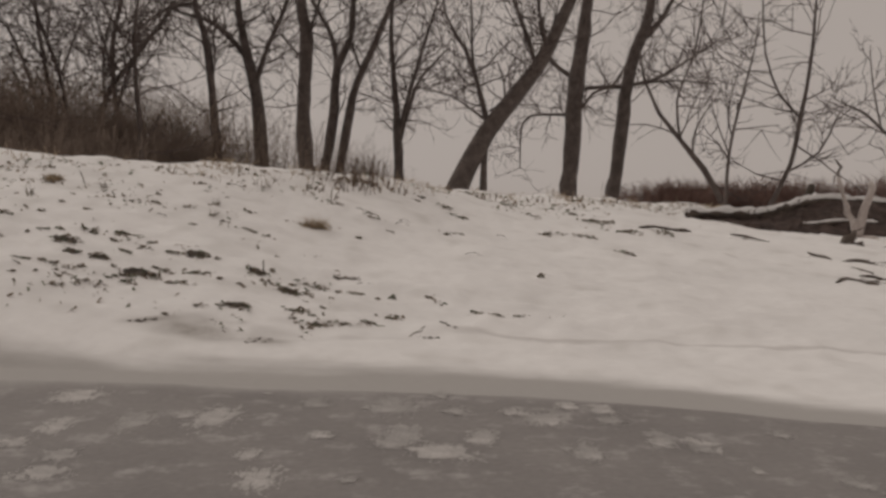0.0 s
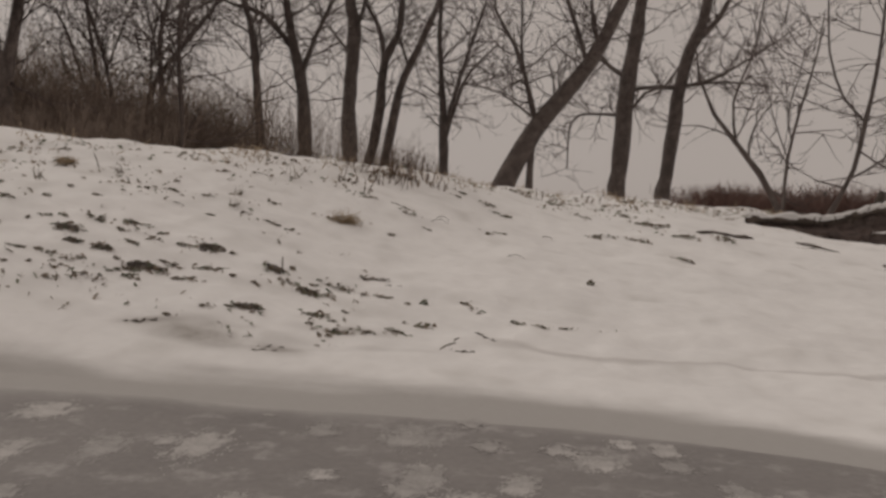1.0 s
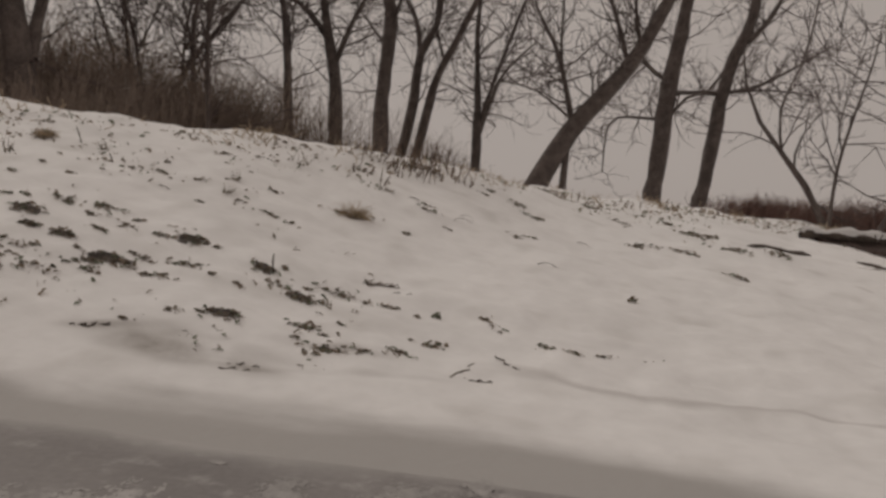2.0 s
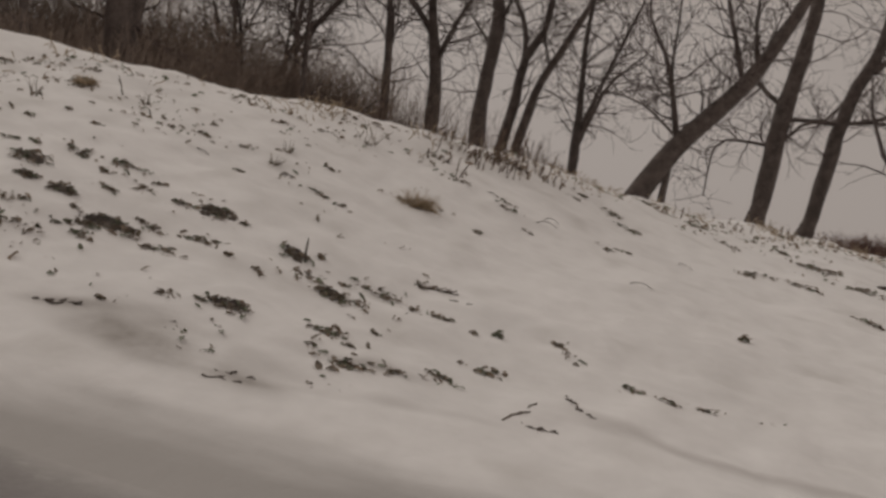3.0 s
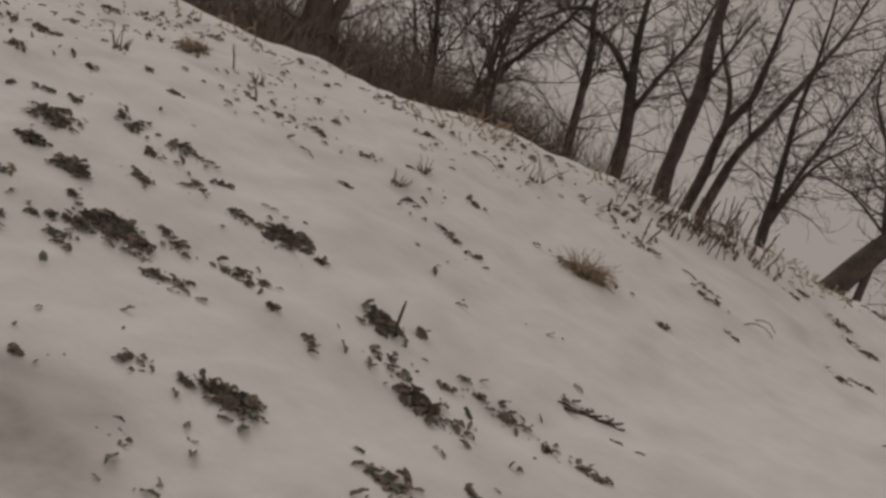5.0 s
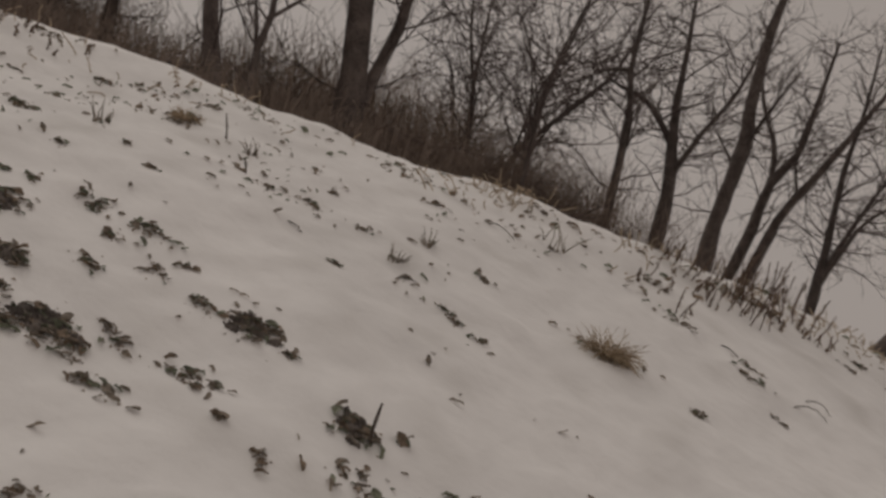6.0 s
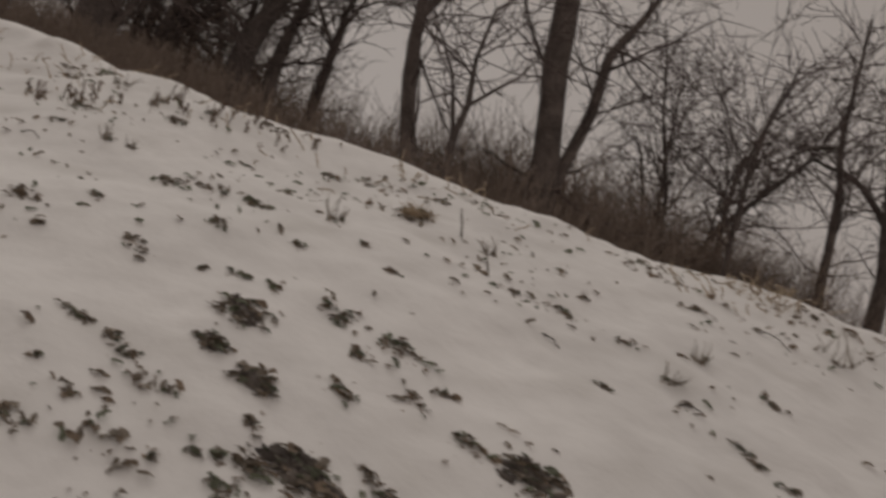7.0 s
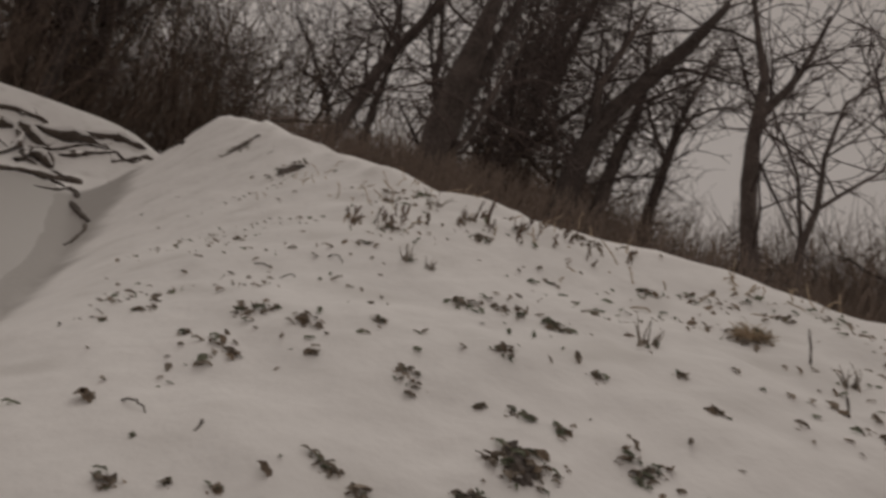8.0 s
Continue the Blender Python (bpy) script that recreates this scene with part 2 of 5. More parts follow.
def rough(x, y):
    """Small lumps in the snow of the bank, none on the ice."""
    on = min(1.0, max(0.0, (y - float(bank_foot(x))) / 0.5))
    a = noise.noise((x * 1.7, y * 1.7, 3.1)) * 0.028 + noise.noise((x * 4.5, y * 5.5, 7.7)) * 0.016
    b = noise.noise((x * 13, y * 15, 1.3)) * 0.008 + noise.noise((x * 2.6 + y, y * 10, 5.3)) * 0.011
    lip = math.exp(-(((y - float(crest_line(x))) / 0.35) ** 2)) * (noise.noise((x * 2.6, 0.4, 0)) * 0.03 + noise.noise((x * 7, 3.4, 0)) * 0.012)
    return (a + b + lip) * on


def height(x, y):
    return float(land(x, y)) + rough(x, y)


# ---- mesh helpers ----
def mesh_object(name, verts, faces, mat, parent=None, label="", smooth=True):
    me = bpy.data.meshes.new(name)
    me.from_pydata(verts, [], faces)
    me.materials.append(mat)
    if smooth:
        me.polygons.foreach_set("use_smooth", [True] * len(me.polygons))
    me.update()
    ob = new(name, me)
    if parent:
        ob.parent = parent
    if label:
        ob["label"] = label
    return ob


def tube(store, pts, radii, sides=6, knobby=0.0):
    """Appends a tapered, bent tube to store = (verts, faces)."""
    verts, faces = store
    pts = [Vector(p) for p in pts]
    start, side = len(verts), Vector((0.31, 0.77, 0.55))
    for i, p in enumerate(pts):
        d = (pts[min(i + 1, len(pts) - 1)] - pts[max(i - 1, 0)]).normalized()
        u = (side - d * side.dot(d)).normalized()
        v = d.cross(u)
        for k in range(sides):
            a = 2 * math.pi * k / sides
            r = radii[i] * (1 + knobby * noise.noise(p * 3.0 + Vector((k * 1.7, 0, 0))))
            verts.append(tuple(p + (u * math.cos(a) + v * math.sin(a)) * r))
    for i in range(len(pts) - 1):
        for k in range(sides):
            a, b = start + i * sides + k, start + i * sides + (k + 1) % sides
            faces.append((a, b, b + sides, a + sides))
    faces.append(tuple(range(start + (len(pts) - 1) * sides, start + len(pts) * sides)))
    return store


def finer(line, step):
    """Points and radii along a polyline of (x, y, z, radius), rounded by a spline."""
    p = [Vector(q[:3]) for q in line]
    r = [q[3] for q in line]
    out, rad = [], []
    for i in range(len(p) - 1):
        a, b, c, d = p[max(i - 1, 0)], p[i], p[i + 1], p[min(i + 2, len(p) - 1)]
        n = max(1, int((c - b).length / step))
        for k in range(n):
            u = k / n
            q = 0.5 * (2 * b + (c - a) * u + (2 * a - 5 * b + 4 * c - d) * u * u + (3 * b - a - 3 * c + d) * u**3)
            out.append(q)
            rad.append(r[i] + (r[i + 1] - r[i]) * u)
    return out + [p[-1]], rad + [r[-1]]


def wander(rng, start, way, length, r0, bend=0.35, lift=0.12, steps=5):
    """A crooked twig from start: points and radii."""
    pts, d = [Vector(start)], Vector(way).normalized()
    for _ in range(steps):
        d = (d + Vector((rng.uniform(-bend, bend), rng.uniform(-bend, bend), rng.uniform(-bend, bend) + lift))).normalized()
        pts.append(pts[-1] + d * (length / steps))
    return pts, [max(0.002, r0 * (1 - 0.8 * k / steps)) for k in range(steps + 1)]


def twigs_on(rng, store, pts, radii, amount, scale=1.0):
    """Side branches, their twigs and the twigs' own sprays along a limb."""
    for i in range(1, len(pts)):
        seg = pts[i] - pts[i - 1]
        for _ in range(int(seg.length * 4.2 * amount + rng.random())):
            r = radii[i]
            if r > 0.2 or (r > 0.09 and rng.random() < 0.5):
                continue
            at = pts[i - 1].lerp(pts[i], rng.random())
            out = Vector((rng.gauss(0, 1), rng.gauss(0, 1), rng.gauss(0.1, 0.6))).normalized()
            way = seg.normalized() * rng.uniform(0.1, 0.8) + out
            length = rng.uniform(0.5, 1.9) * scale
            q, rr = wander(rng, at, way, length, min(0.45 * r, 0.013 + 0.01 * rng.random()) + 0.003, 0.4, 0.08)
            tube(store, q, rr, 4)
            for k in range(1, len(q)):
                for _ in range(2):
                    if rng.random() < 0.8:
                        w2 = (q[k] - q[k - 1]).normalized() + Vector((rng.gauss(0, 0.7), rng.gauss(0, 0.7), rng.gauss(0.0, 0.6)))
                        q2, r2 = wander(rng, q[k], w2, length * rng.uniform(0.25, 0.55), 0.0085, 0.4, 0.02, 3)
                        tube(store, q2, r2, 3)
                        if rng.random() < 0.6:
                            w3 = (q2[2] - q2[1]).normalized() + Vector((rng.gauss(0, 0.7), rng.gauss(0, 0.7), rng.gauss(0, 0.5)))
                            q3, r3 = wander(rng, q2[2], w3, length * rng.uniform(0.15, 0.3), 0.006, 0.3, 0.0, 2)
                            tube(store, q3, r3, 3)


TREE_COUNT = [0]


def tree(label, amount, trunk, *limbs):
    TREE_COUNT[0] += 1
    rng = random.Random(100 + TREE_COUNT[0])
    base = Vector(trunk[0][:3])
    top = tagged(new("tree"), label, "tree", "bare trees behind the bank")
    top.location = base
    local = lambda line: [(q[0] - base.x, q[1] - base.y, q[2] - base.z, q[3]) for q in line]
    big, rad = finer(local(trunk), 0.35)
    stem = mesh_object("trunk", *tube(([], []), big, rad, 10, 0.35), BARK, top)
    twigs, n0 = ([], []), int(len(big) * 0.3)
    twigs_on(rng, twigs, big[n0:], rad[n0:], amount)
    mesh_object("twig_spray", *twigs, TWIG, stem, "fine bare twigs", smooth=False)["kind"] = "stuff"
    for line in limbs:
        p, r = finer(local(line), 0.25)
        limb, twigs = mesh_object("limb", *tube(([], []), p, r, 7, 0.3), BARK, top), ([], [])
        twigs_on(rng, twigs, p, r, amount * 1.3)
        if twigs[0]:
            mesh_object("twig_spray", *twigs, TWIG, limb, "fine bare twigs", smooth=False)["kind"] = "stuff"
    return top


# ---- ground, ice ----
def spread(edges):
    """Grid lines: (from, to, step) stretches put together."""
    out = []
    for a, b, s in edges:
        out += list(np.arange(a, b, s))
    return np.array(out + [edges[-1][1]])


gx = spread([(-400, -60, 40), (-60, -20, 4), (-20, -12, 0.3), (-12, -4, 0.1), (-4, -2.2, 0.045), (-2.2, 1.4, 0.024), (1.4, 3, 0.045), (3, 10, 0.15), (10, 40, 2), (40, 400, 40)])
gy = spread([(-400, -40, 40), (-40, 0, 4), (0, 2.4, 0.4), (2.4, 4.4, 0.022), (4.4, 5.6, 0.04), (5.6, 9.5, 0.1), (9.5, 14, 0.4), (14, 60, 3), (60, 400, 40)])
XX, YY = np.meshgrid(gx, gy)
ZZ = land(XX, YY)
verts = []
for j in range(len(gy)):
    for i in range(len(gx)):
        x, y, z = float(gx[i]), float(gy[j]), float(ZZ[j, i])
        if -20 < x < 12 and 2 < y < 14:
            z += rough(x, y)
        if y < float(bank_foot(x)):
            z -= 0.02 * min(1.0, (float(bank_foot(x)) - y) / 0.3)
        verts.append((x, y, z))
W = len(gx)
faces = [(j * W + i, j * W + i + 1, (j + 1) * W + i + 1, (j + 1) * W + i) for j in range(len(gy) - 1) for i in range(W - 1)]
ground = tagged(mesh_object("ground", verts, faces, ground_material()), "snow-covered bank and field with small lumps", "ground", kind="structure")


def ice_edge(x):
    return float(bank_foot(x)) - 0.1 + 0.05 * noise.noise((x * 1.4, 0, 0)) + 0.02 * noise.noise((x * 6, 2, 0))


ix = spread([(-300, -20, 20), (-20, -6, 0.5), (-6, 4, 0.08), (4, 20, 0.5), (20, 300, 20)])
iv, irows = [], [-300, -40, -5, 0, 1.2]
for x in ix:
    e = ice_edge(float(x))
    for y in irows:
        iv.append((x, y, 0.0))
    for k in (0.3, 0.1, 0.0):
        iv.append((x, e - k, 0.0 if k else -0.012))
n = len(irows) + 3
ifaces = [(i * n + k, (i + 1) * n + k, (i + 1) * n + k + 1, i * n + k + 1) for i in range(len(ix) - 1) for k in range(n - 1)]
ice = tagged(mesh_object("ice", iv, ifaces, ice_material()), "grey frozen creek with patches of blown snow", "ice", kind="structure")

# ---- trees ----
tree("slender dark bare tree beyond the snowy crest", 1.4,
     [(-4.17, 17.02, -0.05, 0.107), (-4.25, 17.06, 0.99, 0.086), (-4.46, 17.16, 2.68, 0.067), (-4.59, 17.21, 3.42, 0.057), (-4.78, 17.25, 4, 0.048), (-4.88, 17.31, 5.01, 0.038), (-5, 17.38, 6.17, 0.019)],
     [(-4.78, 17.25, 4, 0.038), (-5.4, 17.7, 3.97, 0.029), (-5.95, 18.13, 3.77, 0.015), (-6.69, 18.57, 3.61, 0.008)])
tree("bare tree with a widely forked crown beyond the bank", 1.4,
     [(-4.13, 20.83, -0.05, 0.198), (-4.2, 20.87, 1.11, 0.158), (-4.35, 20.96, 2.54, 0.135), (-4.58, 21.02, 3.51, 0.117), (-4.79, 21.08, 4.34, 0.082), (-4.94, 21.14, 5.38, 0.059), (-5.19, 21.23, 6.8, 0.023)],
     [(-4.56, 21.02, 3.47, 0.082), (-5.19, 21.36, 4.13, 0.065), (-5.74, 21.69, 4.5, 0.054), (-6.58, 22, 4.77, 0.031), (-7.09, 22.34, 5.34, 0.012)],
     [(-4.4, 20.99, 2.99, 0.07), (-4.03, 20.8, 3.93, 0.052), (-3.62, 20.6, 4.79, 0.04), (-3.41, 20.41, 5.74, 0.017)])
tree("straight dark trunk of a tall bare tree", 1.3,
     [(-3.61, 24.04, -0.05, 0.254), (-3.67, 24.08, 1.08, 0.203), (-3.8, 24.17, 2.58, 0.182), (-3.76, 24.29, 4.52, 0.169), (-3.94, 24.36, 5.57, 0.149), (-4.06, 24.47, 7.36, 0.115), (-4, 24.58, 9.16, 0.054)],
     [(-3.79, 24.26, 3.92, 0.041), (-4.42, 24.8, 4.59, 0.028), (-4.91, 25.33, 5.13, 0.014)],
     [(-3.78, 24.27, 4.22, 0.054), (-3.47, 24, 5.21, 0.04), (-3.02, 23.74, 6.32, 0.02)])
tree("bare tree with a slim forked trunk", 1.4,
     [(-3.56, 26.05, -0.05, 0.201), (-3.46, 26.09, 1.14, 0.161), (-3.25, 26.18, 2.6, 0.139), (-3.17, 26.27, 4.07, 0.117), (-2.81, 26.32, 4.92, 0.095), (-2.75, 26.39, 6.02, 0.073), (-2.74, 26.51, 7.97, 0.037)],
     [(-3.17, 26.27, 4.07, 0.088), (-3.43, 26.58, 5.08, 0.066), (-4.03, 26.89, 6.1, 0.052), (-4.46, 27.21, 7.14, 0.023)])
tree("bare tree leaning beside its twin trunk", 1.4,
     [(-3.12, 26.04, -0.05, 0.182), (-3.03, 26.08, 1.07, 0.146), (-2.84, 26.17, 2.45, 0.132), (-2.61, 26.24, 3.59, 0.11), (-2.09, 26.32, 4.82, 0.088), (-1.63, 26.39, 6.05, 0.073), (-1.22, 26.46, 7.2, 0.044), (-0.97, 26.55, 8.67, 0.022)],
     [(-2.47, 26.26, 3.92, 0.044), (-2.87, 26.73, 5.12, 0.03), (-2.9, 27.2, 6.19, 0.023)])
tree("small bare tree splitting into three upright limbs", 1.4,
     [(-1.17, 24.03, -0.05, 0.169), (-1.2, 24.06, 0.81, 0.135), (-1.28, 24.14, 2.04, 0.108), (-1.4, 24.22, 3.39, 0.074), (-1.52, 24.3, 4.58, 0.061), (-1.51, 24.36, 5.63, 0.047), (-1.63, 24.47, 7.42, 0.02)],
     [(-1.22, 24.13, 1.89, 0.061), (-0.99, 24.44, 2.82, 0.055), (-0.72, 24.74, 3.62, 0.041), (0.03, 25.04, 4.52, 0.021)],
     [(-1.25, 24.14, 2.12, 0.061), (-0.85, 24.04, 3.67, 0.047), (-0.5, 23.91, 4.83, 0.04), (-0.26, 23.76, 5.68, 0.026), (-0.11, 23.63, 6.8, 0.013)])
tree("thick dark trunk leaning steeply over the field", 1.2,
     [(0.11, 20.02, -0.05, 0.295), (0.31, 20.05, 0.68, 0.236), (0.88, 20.12, 1.9, 0.197), (1.37, 20.16, 2.54, 0.174), (1.97, 20.21, 3.37, 0.158), (2.39, 20.26, 4.13, 0.141), (2.68, 20.31, 4.88, 0.124), (3.09, 20.38, 6.02, 0.09), (3.37, 20.46, 7.4, 0.045)],
     [(1.95, 20.21, 3.34, 0.062), (1.79, 20.51, 4.03, 0.051), (1.44, 20.82, 5.02, 0.04), (1.2, 21.14, 6.17, 0.018)],
     [(2.21, 20.23, 3.69, 0.051), (2.01, 19.93, 4.24, 0.039), (1.86, 19.65, 5.08, 0.022)],
     [(1.28, 20.16, 2.44, 0.028), (1.28, 20.46, 3.01, 0.023), (1.12, 20.76, 3.55, 0.012)])
tree("thin bare sapling under the leaning trunk", 1.0,
     [(0.86, 20.02, -0.05, 0.105), (0.86, 20.05, 0.66, 0.084), (0.86, 20.1, 1.47, 0.073), (0.9, 20.14, 2.15, 0.062), (0.67, 20.19, 2.96, 0.051), (0.4, 20.23, 3.7, 0.039), (-0.06, 20.28, 4.44, 0.028), (-0.21, 20.33, 5.31, 0.011)],
     [(0.88, 20.13, 2.09, 0.045), (0.57, 20.47, 3.49, 0.034), (0.51, 20.8, 4.68, 0.023), (0.43, 21.11, 5.76, 0.012)],
     [(0.9, 20.14, 2.15, 0.028), (0.11, 19.84, 2.66, 0.022), (-0.5, 19.51, 2.73, 0.011)])
tree("thick upright dark trunk with drooping side limbs", 1.2,
     [(3.28, 24.03, -0.05, 0.288), (3.29, 24.05, 0.56, 0.23), (3.35, 24.16, 2.31, 0.209), (3.4, 24.21, 3.21, 0.196), (3.55, 24.3, 4.56, 0.176), (3.67, 24.37, 5.76, 0.155), (3.77, 24.48, 7.56, 0.115), (3.76, 24.59, 9.36, 0.054)],
     [(3.27, 24.24, 3.73, 0.061), (2.92, 24.51, 4.01, 0.055), (2.71, 24.79, 4.39, 0.041), (2.56, 25.1, 5.43, 0.021)],
     [(3.45, 24.18, 2.69, 0.054), (3.85, 24.02, 3.27, 0.04), (4.33, 23.83, 3.48, 0.033), (4.64, 23.66, 4.05, 0.02)],
     [(3.27, 24.18, 2.68, 0.041), (2.56, 24.36, 2.71, 0.034), (2.06, 24.52, 2.48, 0.027), (2.03, 24.62, 1.24, 0.014)])
tree("tall dark trunk leaning with a crossing limb", 1.2,
     [(4.79, 26.03, -0.05, 0.256), (4.83, 26.05, 0.51, 0.205), (5.04, 26.17, 2.49, 0.19), (5.17, 26.25, 3.79, 0.176), (5.39, 26.31, 4.77, 0.168), (5.7, 26.36, 5.59, 0.146), (5.83, 26.42, 6.57, 0.124), (5.95, 26.54, 8.36, 0.073)],
     [(5.69, 26.34, 5.18, 0.095), (6.34, 26.72, 6, 0.067), (6.81, 27.12, 7.08, 0.038)],
     [(5.21, 26.25, 3.71, 0.066), (4.32, 25.98, 3.66, 0.058), (3.64, 25.7, 3.53, 0.043)],
     [(5.25, 26.25, 3.76, 0.059), (6.03, 26.47, 4, 0.052), (6.89, 26.7, 4.51, 0.037), (8.24, 26.96, 5.47, 0.015)],
     [(5.3, 26.25, 3.8, 0.044), (6.42, 26.06, 3.91, 0.029), (7.65, 25.85, 3.81, 0.014)])
tree("thin bare tree leaning away from the log", 0.6,
     [(5.13, 16, -0.05, 0.074), (4.96, 16.02, 0.42, 0.059), (4.57, 16.06, 1.08, 0.054), (4.16, 16.09, 1.57, 0.041), (3.75, 16.12, 2.06, 0.032), (3.48, 16.16, 2.65, 0.023), (3.37, 16.2, 3.25, 0.013)],
     [(4.16, 16.09, 1.57, 0.027), (4.1, 16.26, 2.28, 0.023), (4.43, 16.44, 3.21, 0.018), (4.6, 16.62, 4.16, 0.014), (4.66, 16.78, 4.9, 0.009)])
tree("slight bare sapling with few twigs", 0.6,
     [(4.34, 14.01, -0.05, 0.035), (4.36, 14.03, 0.59, 0.028), (4.39, 14.07, 1.29, 0.024), (4.53, 14.12, 1.99, 0.02), (4.74, 14.17, 2.87, 0.012), (4.81, 14.21, 3.48, 0.006)],
     [(4.38, 14.07, 1.27, 0.012), (4.2, 14.28, 1.87, 0.008), (4.15, 14.47, 2.28, 0.004)],
     [(4.47, 14.1, 1.64, 0.012), (4.8, 13.93, 1.68, 0.008), (5.04, 13.76, 1.7, 0.004)])
tree("bare sapling forking above the fallen log", 0.7,
     [(4.91, 14, -0.05, 0.054), (5.06, 14.02, 0.5, 0.043), (5.35, 14.06, 1.14, 0.035), (5.48, 14.11, 1.84, 0.032), (5.62, 14.16, 2.72, 0.024), (5.68, 14.22, 3.68, 0.016), (5.71, 14.27, 4.38, 0.008)],
     [(5.47, 14.11, 1.86, 0.02), (5.2, 14.25, 2.2, 0.02), (5, 14.41, 2.87, 0.016), (4.98, 14.59, 3.74, 0.012), (4.96, 14.74, 4.31, 0.006)],
     [(5.3, 14.06, 1.01, 0.02), (5.72, 13.92, 1.32, 0.016), (5.91, 13.81, 1.83, 0.012), (6, 13.67, 2.07, 0.006)],
     [(5.23, 14.05, 0.87, 0.016), (4.89, 14.22, 0.96, 0.012), (4.63, 14.4, 1.13, 0.006)])
tree("low bare tree arching over the fallen log", 0.8,
     [(10.55, 18.04, -0.05, 0.057), (9.58, 18.08, 1.26, 0.046), (8.9, 18.11, 1.81, 0.035), (8.32, 18.15, 2.35, 0.025), (7.69, 18.16, 2.62, 0.01)],
     [(8.67, 18.13, 2, 0.02), (8.55, 18.35, 2.94, 0.015), (8.55, 18.57, 3.76, 0.008)])
tree("bare many-stemmed tree in the brown brush", 1.3,
     [(-7.42, 21.04, -0.05, 0.089), (-7.53, 21.09, 1.32, 0.071), (-7.69, 21.16, 2.47, 0.059), (-7.79, 21.24, 3.78, 0.053), (-7.62, 21.31, 4.83, 0.041), (-7.45, 21.39, 6.15, 0.018)],
     [(-7.64, 21.15, 2.34, 0.035), (-7.34, 21.48, 3.57, 0.03), (-6.65, 21.8, 4.7, 0.024), (-6.47, 22.1, 5.57, 0.012)],
     [(-7.72, 21.18, 2.87, 0.03), (-7.93, 20.92, 3.98, 0.023), (-8.21, 20.64, 4.93, 0.011)])
tree("bare tree curving out of the brown brush", 1.3,
     [(-8.76, 22.04, -0.05, 0.109), (-8.57, 22.09, 1.34, 0.087), (-8.26, 22.17, 2.7, 0.074), (-7.6, 22.24, 3.67, 0.056), (-6.8, 22.31, 4.79, 0.037), (-6.42, 22.37, 5.9, 0.019)],
     [(-8.33, 22.17, 2.56, 0.037), (-8.49, 22.58, 3.84, 0.031), (-8.36, 23, 5.17, 0.019)])
tree("thin bare stem standing in the brown brush", 1.3,
     [(-8.71, 21.05, -0.05, 0.074), (-8.9, 21.09, 1.29, 0.059), (-9.2, 21.16, 2.57, 0.047), (-9.5, 21.25, 4, 0.041), (-9.62, 21.3, 4.78, 0.035), (-9.81, 21.38, 5.96, 0.018)],
     [(-9.17, 21.16, 2.44, 0.03), (-8.97, 21.56, 3.54, 0.024), (-8.73, 21.96, 4.68, 0.012)],
     [(-9.35, 21.21, 3.35, 0.024), (-9.67, 20.92, 3.94, 0.017), (-9.84, 20.61, 4.38, 0.009)])
tree("thin crooked stem in the brown brush", 1.2,
     [(-8.82, 21.04, -0.05, 0.059), (-9.1, 21.09, 1.28, 0.047), (-9.6, 21.17, 2.69, 0.035), (-9.95, 21.23, 3.6, 0.03), (-10.29, 21.27, 4.24, 0.018)],
     [(-9.51, 21.16, 2.43, 0.024), (-10.15, 21.52, 2.84, 0.018), (-10.72, 21.87, 3.14, 0.009)])
tree("bare young tree rising from the thicket", 1.4,
     [(-4.59, 13.92, -0.05, 0.043), (-4.67, 13.9, 1.42, 0.034), (-4.76, 13.88, 2.42, 0.03), (-4.74, 13.91, 3.21, 0.024), (-4.68, 13.97, 3.71, 0.017), (-4.61, 14.03, 4.29, 0.01)],
     [(-4.75, 13.89, 2.5, 0.017), (-4.72, 14.2, 3.23, 0.014), (-4.46, 14.65, 4.06, 0.007)],
     [(-4.75, 13.88, 2.26, 0.013), (-4.92, 13.53, 2.91, 0.01), (-5.15, 13.15, 3.43, 0.006)])
tree("thin upright bare tree in the thicket", 1.4,
     [(-6.88, 17.22, -0.05, 0.045), (-7.09, 17.13, 1.69, 0.036), (-7.31, 17.04, 2.77, 0.032), (-7.68, 16.86, 3.9, 0.027), (-7.91, 16.76, 4.87, 0.018), (-8.14, 16.65, 5.52, 0.009)],
     [(-7.44, 16.98, 3.14, 0.018), (-7.48, 17.26, 4.17, 0.014), (-7.55, 17.51, 5.1, 0.007)])
tree("massive dark trunk with one heavy side limb", 1.0,
     [(-6.78, 12.9, -0.05, 0.261), (-6.94, 12.79, 1.51, 0.209), (-7.09, 12.68, 2.41, 0.189), (-7.24, 12.57, 3.3, 0.176), (-7.34, 12.5, 4.13, 0.162), (-7.48, 12.4, 5.1, 0.128), (-7.67, 12.26, 6.05, 0.081)],
     [(-6.83, 12.87, 1.69, 0.101), (-6.89, 13.01, 2.07, 0.089), (-6.87, 13.22, 2.94, 0.083), (-6.95, 13.34, 3.71, 0.077), (-6.86, 13.59, 4.23, 0.057), (-6.79, 13.82, 4.75, 0.043), (-6.75, 14.04, 5.36, 0.022)],
     [(-6.7, 12.99, 3.73, 0.02), (-6.27, 12.98, 3.62, 0.017), (-5.86, 12.96, 3.41, 0.006)],
     [(-7.19, 12.61, 3, 0.027), (-7.72, 12.55, 3.62, 0.021), (-8.16, 12.55, 4.23, 0.011)])
